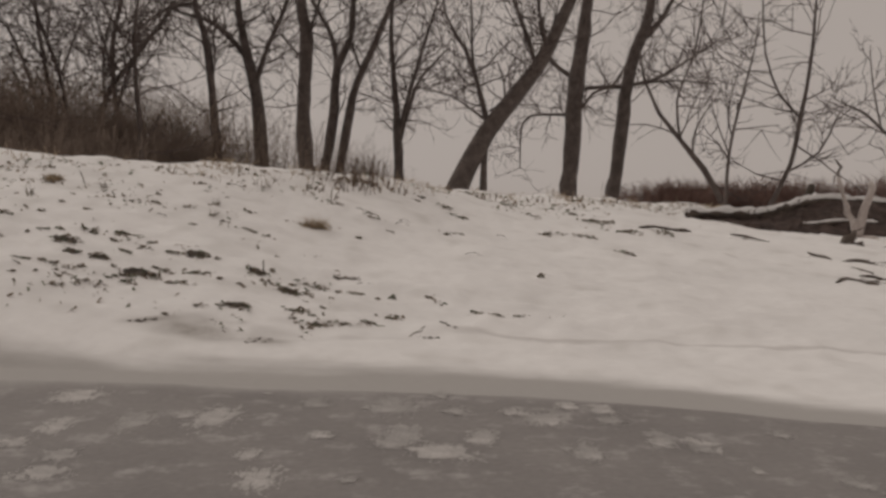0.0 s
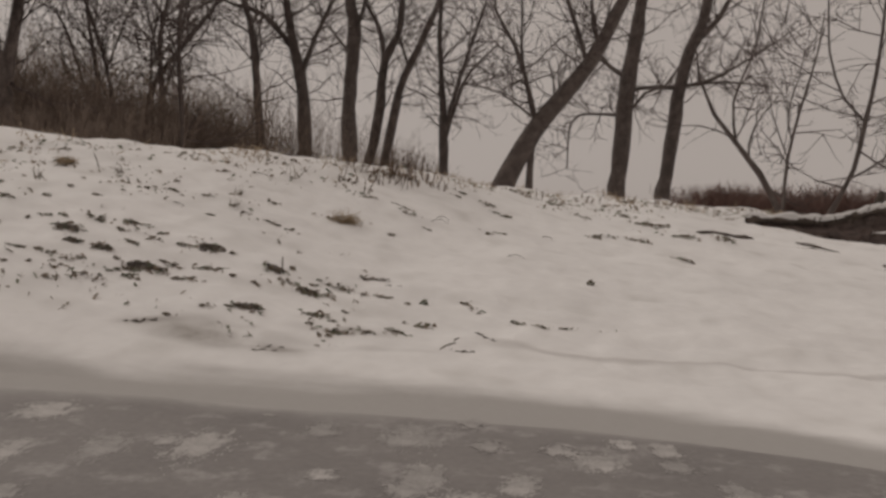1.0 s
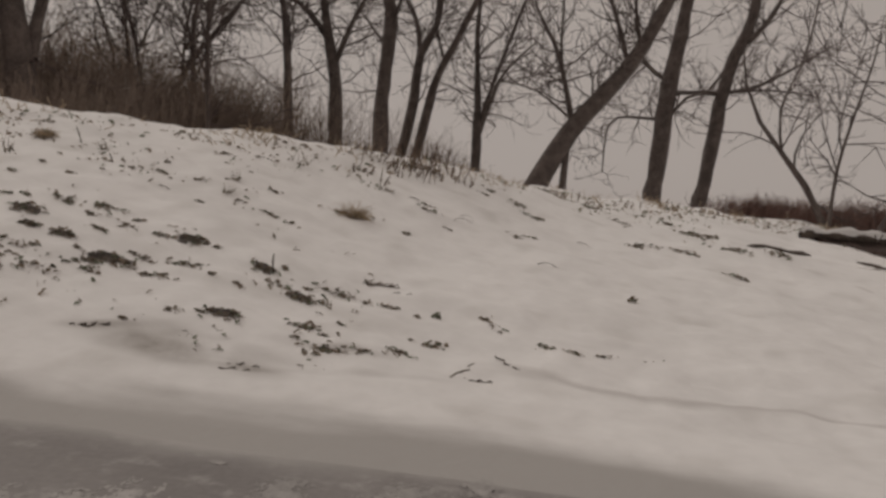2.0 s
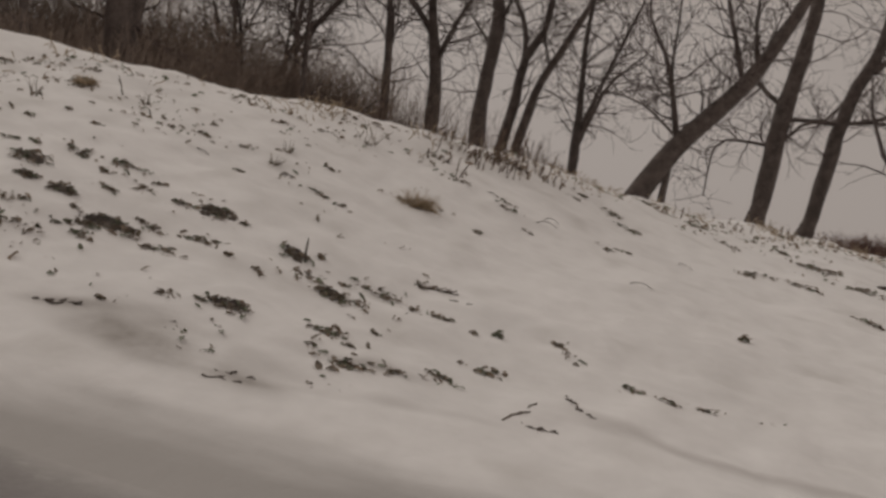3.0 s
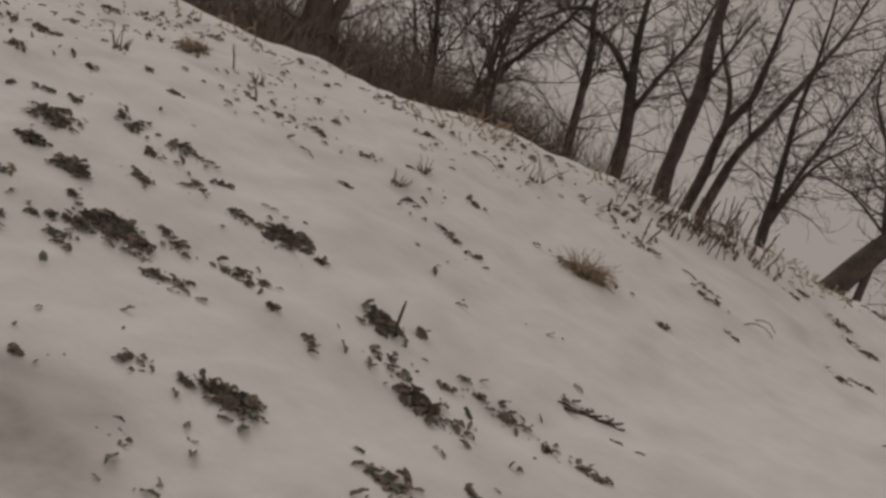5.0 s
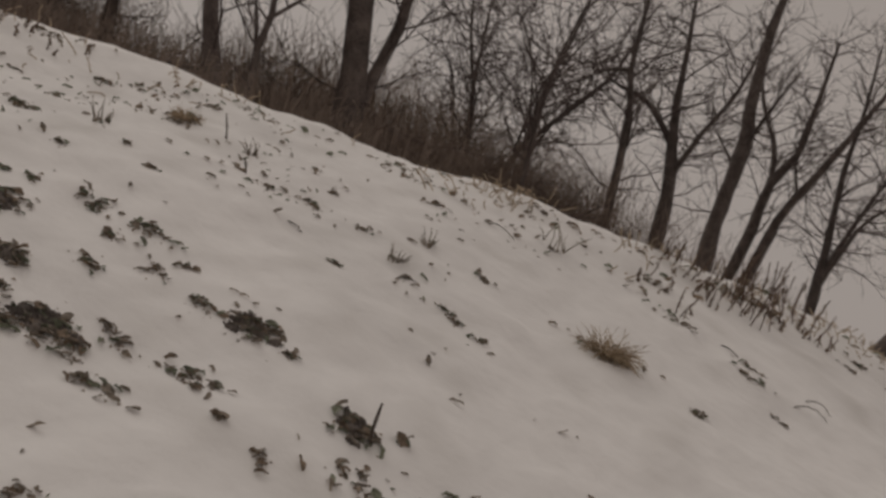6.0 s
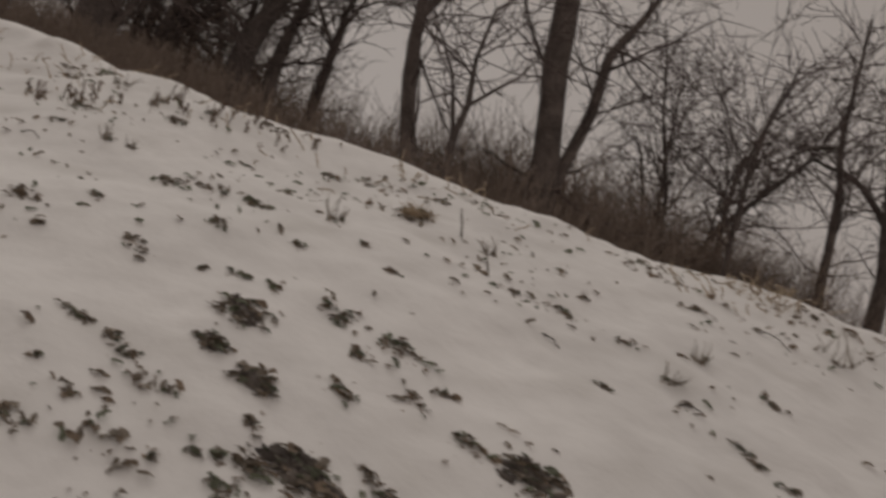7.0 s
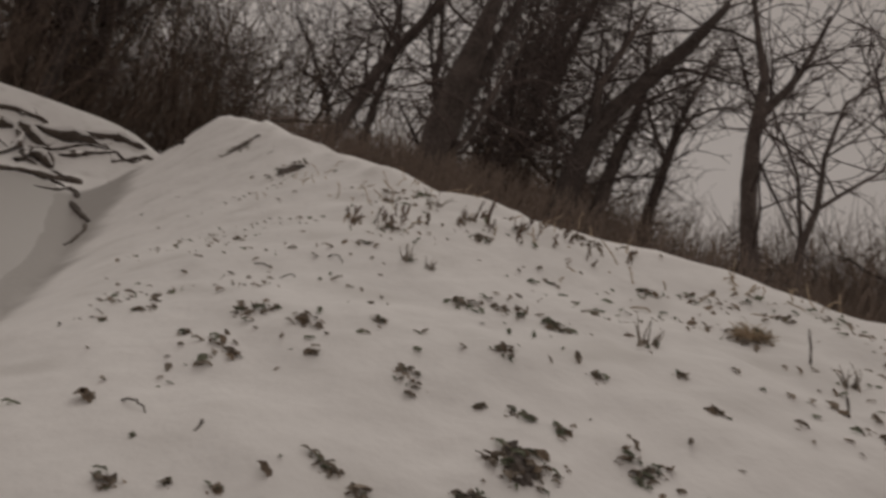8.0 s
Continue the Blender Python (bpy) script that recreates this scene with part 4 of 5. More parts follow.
soil(-1.13, 3.36, 0.051)
soil(-0.74, 3.56, 0.033)
soil(-0.59, 3.44, 0.025)
soil(-0.72, 3.17, 0.032)
soil(-1.46, 3.51, 0.043)
soil(-1.41, 3.42, 0.023)
soil(-1.30, 3.42, 0.029)
soil(-0.99, 3.63, 0.041)
soil(-4.56, 4.22, 0.088)
soil(-5.65, 4.30, 0.092)
leaves(-0.98, 3.33, 0.039)
leaves(-1.07, 3.60, 0.024)
leaves(-1.01, 3.63, 0.023)
leaves(-0.95, 3.45, 0.029)
leaves(-0.92, 3.43, 0.014)
leaves(-0.90, 3.46, 0.014)
leaves(-0.67, 3.47, 0.032)
leaves(-0.75, 3.39, 0.013)
leaves(-1.35, 3.30, 0.022)
leaves(-1.24, 3.52, 0.027)
leaves(-1.07, 3.36, 0.020)
leaves(-1.23, 3.36, 0.011)
leaves(-1.27, 3.21, 0.030)
leaves(-1.23, 3.24, 0.008)
leaves(-1.22, 3.28, 0.010)
leaves(-1.19, 3.30, 0.008)
leaves(-1.14, 3.27, 0.020)
leaves(-1.29, 3.69, 0.036)
leaves(-1.32, 3.62, 0.020)
leaves(-1.43, 3.66, 0.024)
leaves(-1.19, 3.61, 0.022)
leaves(-1.19, 3.67, 0.016)
leaves(-1.05, 3.43, 0.013)
leaves(-0.84, 3.13, 0.015)
leaves(-0.78, 3.15, 0.010)
leaves(-0.94, 3.04, 0.007)
leaves(-0.91, 3.62, 0.013)
leaves(-0.51, 3.23, 0.022)
leaves(-0.46, 3.19, 0.009)
leaves(-0.52, 3.13, 0.009)
leaves(-0.44, 3.11, 0.020)
leaves(-0.55, 3.57, 0.020)
leaves(-0.59, 3.54, 0.014)
leaves(-0.54, 3.44, 0.025)
leaves(-0.47, 3.57, 0.029)
leaves(-0.33, 3.55, 0.017)
leaves(-0.44, 3.32, 0.007)
leaves(-0.05, 3.62, 0.017)
leaves(-0.34, 3.12, 0.013)
leaves(-0.42, 3.10, 0.019)
leaves(-0.25, 3.18, 0.021)
leaves(-0.18, 3.33, 0.032)
leaves(0.13, 3.42, 0.016)
leaves(0.21, 3.40, 0.013)
leaves(0.28, 3.43, 0.014)
leaves(-0.16, 5.62, 0.033)
leaves(-0.01, 5.74, 0.039)
leaves(0.00, 4.91, 0.027)
leaves(0.07, 5.00, 0.029)
leaves(0.10, 5.60, 0.047)
leaves(0.46, 6.31, 0.043)
leaves(0.19, 6.50, 0.036)
leaves(0.59, 6.08, 0.050)
leaves(0.65, 5.43, 0.048)
leaves(0.89, 6.38, 0.048)
leaves(1.06, 6.16, 0.080)
leaves(0.85, 5.44, 0.060)
leaves(1.18, 5.88, 0.061)
leaves(1.46, 5.99, 0.070)
leaves(1.03, 4.99, 0.045)
leaves(1.20, 5.90, 0.071)
leaves(1.03, 6.14, 0.080)
leaves(-0.37, 4.79, 0.026)
leaves(-0.42, 4.39, 0.014)
leaves(-0.28, 4.68, 0.016)
leaves(-1.22, 4.59, 0.027)
leaves(-0.79, 4.06, 0.013)
leaves(-0.93, 4.34, 0.021)
leaves(-0.89, 4.09, 0.015)
leaves(-0.85, 4.07, 0.012)
leaves(-1.19, 4.20, 0.018)
leaves(-1.10, 3.99, 0.010)
leaves(-1.33, 4.19, 0.020)
leaves(-0.60, 4.87, 0.036)
leaves(-0.71, 5.05, 0.036)
leaves(-0.54, 5.49, 0.050)
leaves(-0.45, 5.53, 0.049)
leaves(-0.39, 4.85, 0.026)
leaves(-0.41, 4.41, 0.015)
leaves(-0.17, 5.74, 0.029)
leaves(-1.45, 4.16, 0.015)
leaves(-1.97, 4.51, 0.023)
leaves(-1.75, 3.50, 0.024)
leaves(-1.59, 3.58, 0.019)
leaves(-1.54, 3.62, 0.015)
leaves(-1.68, 3.78, 0.018)
leaves(-1.66, 3.93, 0.012)
leaves(-1.54, 3.89, 0.017)
leaves(-1.64, 3.55, 0.008)
leaves(-1.96, 3.91, 0.040)
leaves(-2.06, 3.85, 0.033)
leaves(-2.14, 3.79, 0.032)
leaves(-2.04, 3.45, 0.034)
leaves(-1.89, 3.40, 0.013)
leaves(-2.01, 3.56, 0.011)
leaves(-2.16, 3.61, 0.009)
leaves(-1.78, 3.67, 0.020)
leaves(-2.18, 4.30, 0.023)
leaves(-2.62, 4.09, 0.026)
leaves(-2.59, 4.40, 0.040)
leaves(-1.54, 3.30, 0.017)
leaves(-1.45, 3.20, 0.007)
leaves(-1.44, 3.31, 0.019)
leaves(-1.34, 3.14, 0.020)
leaves(-1.37, 3.21, 0.007)
leaves(-1.09, 3.44, 0.015)
leaves(-2.34, 3.25, 0.020)
leaves(-2.33, 3.18, 0.010)
leaves(-2.16, 3.38, 0.029)
leaves(-2.15, 3.42, 0.012)
leaves(-1.98, 3.29, 0.027)
leaves(-2.09, 3.26, 0.012)
leaves(-1.58, 3.07, 0.017)
leaves(-1.55, 3.13, 0.006)
leaves(-1.52, 3.17, 0.009)
leaves(-1.53, 3.30, 0.012)
leaves(-2.57, 4.07, 0.020)
leaves(-2.27, 4.11, 0.016)
leaves(-2.69, 3.80, 0.020)
leaves(-1.42, 3.68, 0.016)
leaves(-1.18, 3.32, 0.026)
leaf_lump(-0.84, 3.40, 0.013)
leaf_lump(-0.68, 3.61, 0.015)
leaf_lump(-0.41, 3.55, 0.011)
leaf_lump(-0.25, 3.53, 0.012)
leaf_lump(-0.19, 3.56, 0.022)
leaf_lump(0.00, 3.50, 0.010)
leaf_lump(0.45, 4.15, 0.024)
leaf_lump(-1.70, 3.12, 0.007)
leaf_lump(-1.87, 3.09, 0.022)
twig(-0.22, 4.82, 0.045)
twig(-0.45, 4.89, 0.032)
twig(0.15, 4.44, 0.042)
twig(0.34, 5.24, 0.036)
twig(-1.26, 4.05, 0.027)
twig(-1.08, 4.71, 0.045)
twig(-0.99, 4.10, 0.026)
twig(-0.21, 4.90, 0.037)
twig(-1.80, 3.14, 0.033)
twig(-1.68, 3.19, 0.022)
twig(-2.39, 3.12, 0.025)
twig(-2.68, 3.57, 0.033)
twig(-2.48, 3.56, 0.023)
twig(-2.60, 3.71, 0.044)
tuft(-1.09, 4.32, 0.024)
tuft(-1.06, 4.14, 0.022)
tuft(-0.96, 4.81, 0.050)
tuft(-1.36, 4.31, 0.013)
tuft(-1.60, 4.29, 0.029)
tuft(-1.83, 4.01, 0.032)
tuft(-2.47, 3.83, 0.025)
tuft(-2.40, 3.85, 0.019)
tuft(-2.81, 3.91, 0.027)
tuft(-3.09, 4.19, 0.035)
tuft(-2.78, 4.13, 0.028)
tuft(-2.67, 4.23, 0.024)
tuft(-3.28, 4.14, 0.026)
tuft(-2.80, 4.15, 0.019)
tuft(-2.65, 4.24, 0.019)
tuft(-3.40, 4.30, 0.020)
dead_grass(-0.63, 4.38, 0.099)
dead_grass(-1.85, 4.29, 0.053)
stub(-1.70, 4.29, 0.039)
stub(-1.51, 4.16, 0.023)
stick(-0.08, 3.12, 0.117, 66, 0.0027)
stick(-0.04, 3.08, 0.060, 4, 0.0027)
stick(0.01, 3.26, 0.119, -78, 0.0026)
stick(0.04, 3.18, 0.045, -34, 0.0025)
stick(-0.59, 2.94, 0.066, 13, 0.0020)
stick(-1.01, 2.99, 0.061, 22, 0.0023)
stick(-0.39, 3.74, 0.107, 33, 0.0032)
stick(-0.32, 3.70, 0.051, -11, 0.0019)
stick(-0.60, 2.91, 0.069, 16, 0.0020)
stick(-0.77, 3.05, 0.028, -16, 0.0012)
stick(-0.40, 3.74, 0.106, 28, 0.0029)
stick(-0.98, 2.99, 0.060, 17, 0.0027)
stick(2.07, 6.19, 0.29, None, 0.004)
stick(2.35, 5.63, 0.15, None, 0.004)
stick(2.55, 5.46, 0.23, None, 0.004)
stick(2.22, 4.74, 0.23, None, 0.004)
stub(-0.70, 3.56, 0.035)
weed_stand(-0.73, 5.3, 0.09, 9)
weed_stand(-0.64, 5.3, 0.1, 10)
weed_stand(-0.57, 5.42, 0.13, 11)
weed_stand(-0.5, 5.4, 0.17, 13)
weed_stand(-0.44, 5.5, 0.19, 13)
weed_stand(-0.4, 5.72, 0.15, 10)
weed_stand(-0.65, 4.98, 0.09, 7)
weed_stand(-0.3, 5.6, 0.07, 8)
weed_stand(-2.9, 4.02, 0.09, 8)
weed_stand(-2.74, 4.15, 0.1, 8)
weed_stand(-2.62, 4.24, 0.09, 8)
weed_stand(-3.03, 3.95, 0.08, 7)
weed_stand(-2.5, 4.3, 0.07, 6)
weed_stand(0.3, 6.4, 0.1, 7)
weed_stand(0.7, 6.9, 0.1, 7)
weed_stand(1.0, 7.2, 0.11, 8)
weed_stand(1.35, 7.4, 0.11, 7)


def scatter(name, label, n, where, size, seed):
    """Countless small leaf scraps in one mesh, of mixed colours."""
    g = random.Random(seed)
    vs, fs, kinds_of = [], [], []
    tries = 0
    while n > 0 and tries < 60000:
        tries += 1
        at = where(g)
        if at is None:
            continue
        x, y = at
        n -= 1
        src = LEAVES[g.randrange(8)]
        s = size * g.choice((0.35, 0.45, 0.6, 0.8, 1.0, 1.25))
        m = pose(x, y, height(x, y) + 0.03 * s, g.gauss(8, 28), g.gauss(0, 28), g.gauss(0, 50) + 180 * g.randrange(2)) @ Matrix.Diagonal((s, s * g.uniform(0.4, 1.0), s, 1))
        b = len(vs)
        vs += [tuple(m @ v.co) for v in src.vertices]
        fs += [tuple(b + i for i in p.vertices) for p in src.polygons]
        kinds_of += [g.choice((0, 0, 1, 2))] * len(src.polygons)
    ob = mesh_object(name, vs, fs, LEAF, smooth=False)
    ob.data.materials.append(BROWNLEAF)
    ob.data.materials.append(GREENLEAF)
    ob.data.polygons.foreach_set("material_index", kinds_of)
    return tagged(ob, label, "leaves", kind="stuff")


def on_left_bank(g):
    x, y = g.uniform(-6.8, -0.4), g.uniform(2.9, 5.1)
    if x < -2.8 and g.random() < (-2.8 - x) / 2.6 or y < float(bank_foot(x)) + 0.25:
        return None
    if y > float(crest_line(x)) - 0.03 or (x > -0.95 and y > 3.68 and g.random() < 0.85):
        return None
    patchy = noise.noise((x * 2.2, y * 3.0, 4)) + 0.8 * noise.noise((x * 6.5, y * 7.5, 2))
    return None if patchy < g.uniform(-0.05, 0.7) else (x, y)


def below_left_crest(g):
    x = g.uniform(-3.6, -1.0)
    y = float(crest_line(x)) - 0.05 - abs(g.gauss(0, 0.4))
    patchy = noise.noise((x * 5, y * 6, 11))
    return None if patchy < g.uniform(-0.1, 0.5) else (x, y)


def under_crest(g):
    x = g.uniform(-1.2, 0.3) if g.random() < 0.25 else g.uniform(0.3, 2.6)
    y = float(crest_line(x)) - abs(g.gauss(0, 0.25 if x < 0.3 else 0.5)) - 0.02
    if noise.noise((x * 1.8, y * 1.8, 9)) < g.uniform(-0.4, 0.4):
        return None
    return x, y


scatter("leaf_scraps", "scattered small dark leaf scraps on the snowy bank", 680, on_left_bank, 0.021, 1)
scatter("leaf_scraps", "brown leaf scraps gathered below the crest", 300, below_left_crest, 0.026, 3)
scatter("leaf_scraps", "dark leaf scraps strewn below the crest", 640, under_crest, 0.03, 2)


def strung(line, n, size, seed):
    """Leaf scraps caught in a row along an edge of drifted snow."""
    def spot(g):
        u = g.random() * (len(line) - 1)
        i = min(int(u), len(line) - 2)
        a, b = Vector(line[i]), Vector(line[i + 1])
        p = a.lerp(b, u - i)
        if noise.noise((p.x * 9, p.y * 9, seed)) < g.uniform(-0.5, 0.3):
            return None
        return p.x + g.gauss(0, 0.012), p.y + g.gauss(0, 0.014)
    scatter("leaf_scraps", "row of dark leaf scraps along a snow ripple", n, spot, size, seed)


strung([(-0.50, 3.57, 0), (-0.41, 3.56, 0), (-0.34, 3.57, 0), (-0.25, 3.55, 0)], 19, 0.02, 20)
strung([(-0.45, 3.72, 0), (-0.40, 3.74, 0), (-0.36, 3.77, 0)], 15, 0.02, 21)
strung([(-0.56, 3.22, 0), (-0.51, 3.24, 0), (-0.46, 3.21, 0)], 15, 0.02, 22)
strung([(-0.45, 3.12, 0), (-0.41, 3.10, 0), (-0.34, 3.12, 0), (-0.26, 3.17, 0), (-0.22, 3.16, 0)], 23, 0.02, 23)
strung([(-0.78, 3.16, 0), (-0.74, 3.18, 0), (-0.68, 3.16, 0)], 15, 0.02, 24)
strung([(-1.07, 3.59, 0), (-1.01, 3.63, 0), (-0.96, 3.66, 0), (-0.89, 3.64, 0)], 19, 0.02, 25)
strung([(-0.07, 3.63, 0), (0.01, 3.51, 0)], 11, 0.02, 26)
strung([(0.12, 3.42, 0), (0.21, 3.40, 0), (0.29, 3.43, 0)], 7, 0.012, 27)
strung([(-0.47, 3.00, 0), (-0.43, 3.02, 0), (-0.38, 3.02, 0)], 7, 0.012, 28)
strung([(-0.78, 3.49, 0), (-0.68, 3.45, 0), (-0.60, 3.43, 0), (-0.51, 3.45, 0)], 19, 0.02, 29)
strung([(0.15, 3.43, 0), (0.26, 3.43, 0), (0.36, 3.47, 0), (0.50, 3.50, 0)], 9, 0.012, 30)
strung([(-1.21, 3.34, 0), (-1.14, 3.33, 0)], 11, 0.02, 31)
strung([(-0.92, 3.04, 0), (-0.80, 3.01, 0), (-0.73, 3.05, 0)], 7, 0.012, 32)


def crest_grass():
    """Short russet and straw grass along the lip of the bank."""
    g = random.Random(8)
    s = ([], [])
    for _ in range(2600):
        x = g.uniform(-1.3, 3.0) if g.random() < 0.8 else g.uniform(-4.5, -1.3)
        if noise.noise((x * 3.5, 0, 2)) < g.uniform(-0.15, 0.5):
            continue
        y = float(crest_line(x)) + g.gauss(-0.1, 0.16)
        q, r = wander(g, (x, y, height(x, y) - 0.005), (g.gauss(0, 0.7), g.gauss(0, 0.7), 1), g.uniform(0.02, 0.08), 0.0014, 0.5, -0.15, 3)
        tube(s, q, r, 3)
    return s


def weeds():
    """Thin brown weeds crowded just behind the crest."""
    g = random.Random(18)
    s = ([], [])
    for _ in range(2600):
        x = g.uniform(-10, -2.0)
        thin = -3.7 < x < -2.35
        if thin and g.random() < 0.3:
            continue
        back = g.uniform(0.25, 1.9)
        y = float(crest_line(x)) + back
        z = float(land(x, y))
        tall = float(crest_height(x)) - z + 0.07 * back + g.uniform(-0.05, 0.14 if thin else 0.22)
        q, r = wander(g, (x, y, z - 0.03), (g.gauss(0, 0.12), g.gauss(0, 0.12), 1), tall, 0.0035, 0.14, 0.05, 4)
        tube(s, q, r, 3)
        q2, r2 = wander(g, q[3], (g.gauss(0, 0.5), g.gauss(0, 0.5), 0.8), tall * 0.25, 0.0025, 0.3, 0, 2)
        tube(s, q2, r2, 3)
    return s


tagged(mesh_object("brown_weeds", *weeds(), BRUSH), "crowded thin brown weeds behind the snowy crest", "weeds", kind="stuff")
tagged(mesh_object("dry_grass", *crest_grass(), STRAW), "short dry russet grass along the snowy crest", "grass", kind="stuff")


# ---- snow patches on the ice ----
def snow_patch(x, y, w, d):
    """One thin ragged sheet of snow: the cells of a fine grid where enough has lain."""
    top, g = placed("snow_patch", x, y, "thin patch of blown snow on grey ice", "snow", "snow patches on the ice")
    top.location.z = 0.0
    PATCHES[0] += 1
    layer = 0.0003 + 0.00002 * PATCHES[0]
    n, vs, fs, at = 56, [], [], {}

    def corner(i, k):
        if (i, k) not in at:
            at[i, k] = len(vs)
            px, py = (i / n - 0.5) * w * 1.7, (k / n - 0.5) * d * 1.7
            vs.append((px + g.uniform(-0.3, 0.3) * w / n, py + g.uniform(-0.3, 0.3) * d / n, layer))
        return at[i, k]

    for i in range(n):
        for k in range(n):
            u, v = 1.7 * (i / n - 0.5), 1.7 * (k / n - 0.5)
            lain = 0.62 - math.hypot(u, v) + 0.34 * noise.noise((u * 3.2 + x * 7, v * 3.2 + y * 7, 1)) + 0.3 * noise.noise((u * 9 + x, v * 9 + y, 5)) + 0.34 * noise.noise((u * 24 + x, v * 24 + y, 8))
            if lain > 0.18:
                fs.append((corner(i, k), corner(i + 1, k), corner(i + 1, k + 1), corner(i, k + 1)))
    mesh_object("drift", vs, fs, DRIFT, top)


PATCHES = [0]
DRIFT = material("icy_thin_snow", (0.36, 0.345, 0.335), (0.52, 0.5, 0.485), 22, 0.8, 0.2, 90, 0.25)
snow_patch(-0.87, 2.02, 0.07, 0.14)
snow_patch(-0.34, 1.68, 0.08, 0.15)
snow_patch(-0.94, 2.32, 0.12, 0.17)
snow_patch(-0.71, 2.08, 0.09, 0.17)
snow_patch(-0.54, 2.13, 0.11, 0.22)
snow_patch(-0.12, 2.3, 0.13, 0.2)
snow_patch(-0.08, 2.02, 0.08, 0.17)
snow_patch(0.01, 1.89, 0.14, 0.12)
snow_patch(0.26, 2.21, 0.11, 0.14)
snow_patch(0.32, 1.92, 0.08, 0.14)
snow_patch(0.51, 2.05, 0.07, 0.12)
snow_patch(0.59, 1.99, 0.07, 0.11)
snow_patch(-0.76, 1.68, 0.11, 0.10)
snow_patch(-0.77, 1.8, 0.08, 0.10)
snow_patch(-0.39, 1.84, 0.05, 0.09)
snow_patch(0.83, 1.75, 0.07, 0.11)
snow_patch(0.1, 2.01, 0.07, 0.12)
snow_patch(-0.32, 2.3, 0.08, 0.12)
snow_patch(0.42, 2.2, 0.08, 0.1)
snow_patch(-0.27, 2, 0.07, 0.07)
snow_patch(-0.9, 1.88, 0.06, 0.09)
snow_patch(-0.14, 2.27, 0.10, 0.14)
snow_patch(-0.08, 2.04, 0.08, 0.10)
snow_patch(-0.01, 1.89, 0.10, 0.12)
snow_patch(-0.11, 1.95, 0.08, 0.11)
snow_patch(-0.27, 2.00, 0.05, 0.06)
snow_patch(0.27, 2.17, 0.07, 0.10)
snow_patch(0.33, 1.90, 0.06, 0.08)
snow_patch(0.11, 2.04, 0.06, 0.08)
snow_patch(0.50, 2.00, 0.06, 0.07)
snow_patch(0.58, 1.97, 0.06, 0.07)
snow_patch(0.65, 1.81, 0.03, 0.04)
snow_patch(0.83, 1.74, 0.05, 0.05)
snow_patch(0.81, 2.10, 0.05, 0.07)
snow_patch(-0.17, 1.69, 0.04, 0.04)
snow_patch(-0.61, 2.15, 0.06, 0.08)
snow_patch(-0.90, 1.88, 0.04, 0.05)
snow_patch(0.00, 2.43, 0.06, 0.09)
snow_patch(0.33, 2.34, 0.06, 0.08)
snow_patch(0.19, 2.26, 0.07, 0.09)
snow_patch(0.42, 2.31, 0.08, 0.10)
snow_patch(0.04, 2.26, 0.07, 0.09)
snow_patch(-0.46, 2.40, 0.03, 0.02)



# ---- fallen wood ----
def snow_on(line, rise=0.6, wide=0.8, sit=0.55):
    """A lumpy ridge of snow lying along the top of a log, given as for finer()."""
    p, r = finer(line, 0.05)
    vs, fs, n = [], [], 7
    for i in range(len(p)):
        d = (p[min(i + 1, len(p) - 1)] - p[max(i - 1, 0)])
        side = Vector((d.y, -d.x, 0)).normalized()
        lump = max(0.05, 1 + 1.1 * noise.noise(p[i] * 7) + 0.7 * noise.noise(p[i] * 19))
        slim = wide * (1 + 0.35 * noise.noise(p[i] * 11 + Vector((5, 0, 0))))
        for k in range(n):
            a = math.pi * (k / (n - 1))
            c, s = math.cos(a), math.sin(a)
            vs.append(tuple(p[i] + side * c * r[i] * slim + Vector((0, 0, r[i] * (sit + 0.15 * noise.noise(p[i] * 23 + Vector((k, 0, 0))) + (0.95 - sit + rise * lump) * s)))))
    for i in range(len(p) - 1):
        for k in range(n - 1):
            a = i * n + k
            fs.append((a, a + 1, a + n + 1, a + n))
    fs += [tuple(range(n)), tuple(range((len(p) - 1) * n, len(p) * n))]
    return vs, fs


def log(name, label, line, mat=None, snow=True, twigs=0, group="fallen wood", lying=False, gnarl=0.45, deep=0.5):
    if lying:
        line = [(q[0], q[1], height(q[0], q[1]) + 0.35 * q[3], q[3]) for q in line]
    base = Vector(line[0][:3])
    top = tagged(new(name), label, "log", group)
    top.location = base
    loc = [(q[0] - base.x, q[1] - base.y, q[2] - base.z, q[3]) for q in line]
    p, r = finer(loc, 0.05)
    g = random.Random(int(base.x * 100))
    p = [q + Vector((g.gauss(0, 0.18), g.gauss(0, 0.18), g.gauss(0, 0.12))) * s for q, s in zip(p, r)]
    mesh_object("stem", *tube(([], []), p, [s * (1 + gnarl * noise.noise(q * 9)) for q, s in zip(p, r)], 9, gnarl), mat or WOOD, top)
    if snow:
        mesh_object("snow_cap", *snow_on(loc, deep), SNOWCAP, top, "white snow lying along the wood")
    for _ in range(twigs):
        i = g.randrange(1, len(p))
        q, rr = wander(g, p[i], (g.gauss(0, 1), g.gauss(0, 1), g.gauss(0.2, 0.4)), g.uniform(0.06, 0.22), 0.006, 0.3, 0, 4)
        mesh_object("broken_branch", *tube(([], []), q, rr, 5), WOOD, top)
    return top


def branch_of(top, name, line, mat, label=""):
    """A further prong or root of a standing piece of wood."""
    p, r = finer([(q[0] - top.location.x, q[1] - top.location.y, q[2] - top.location.z, q[3]) for q in line], 0.05)
    return mesh_object(name, *tube(([], []), p, r, 8, 0.5), mat, top, label)


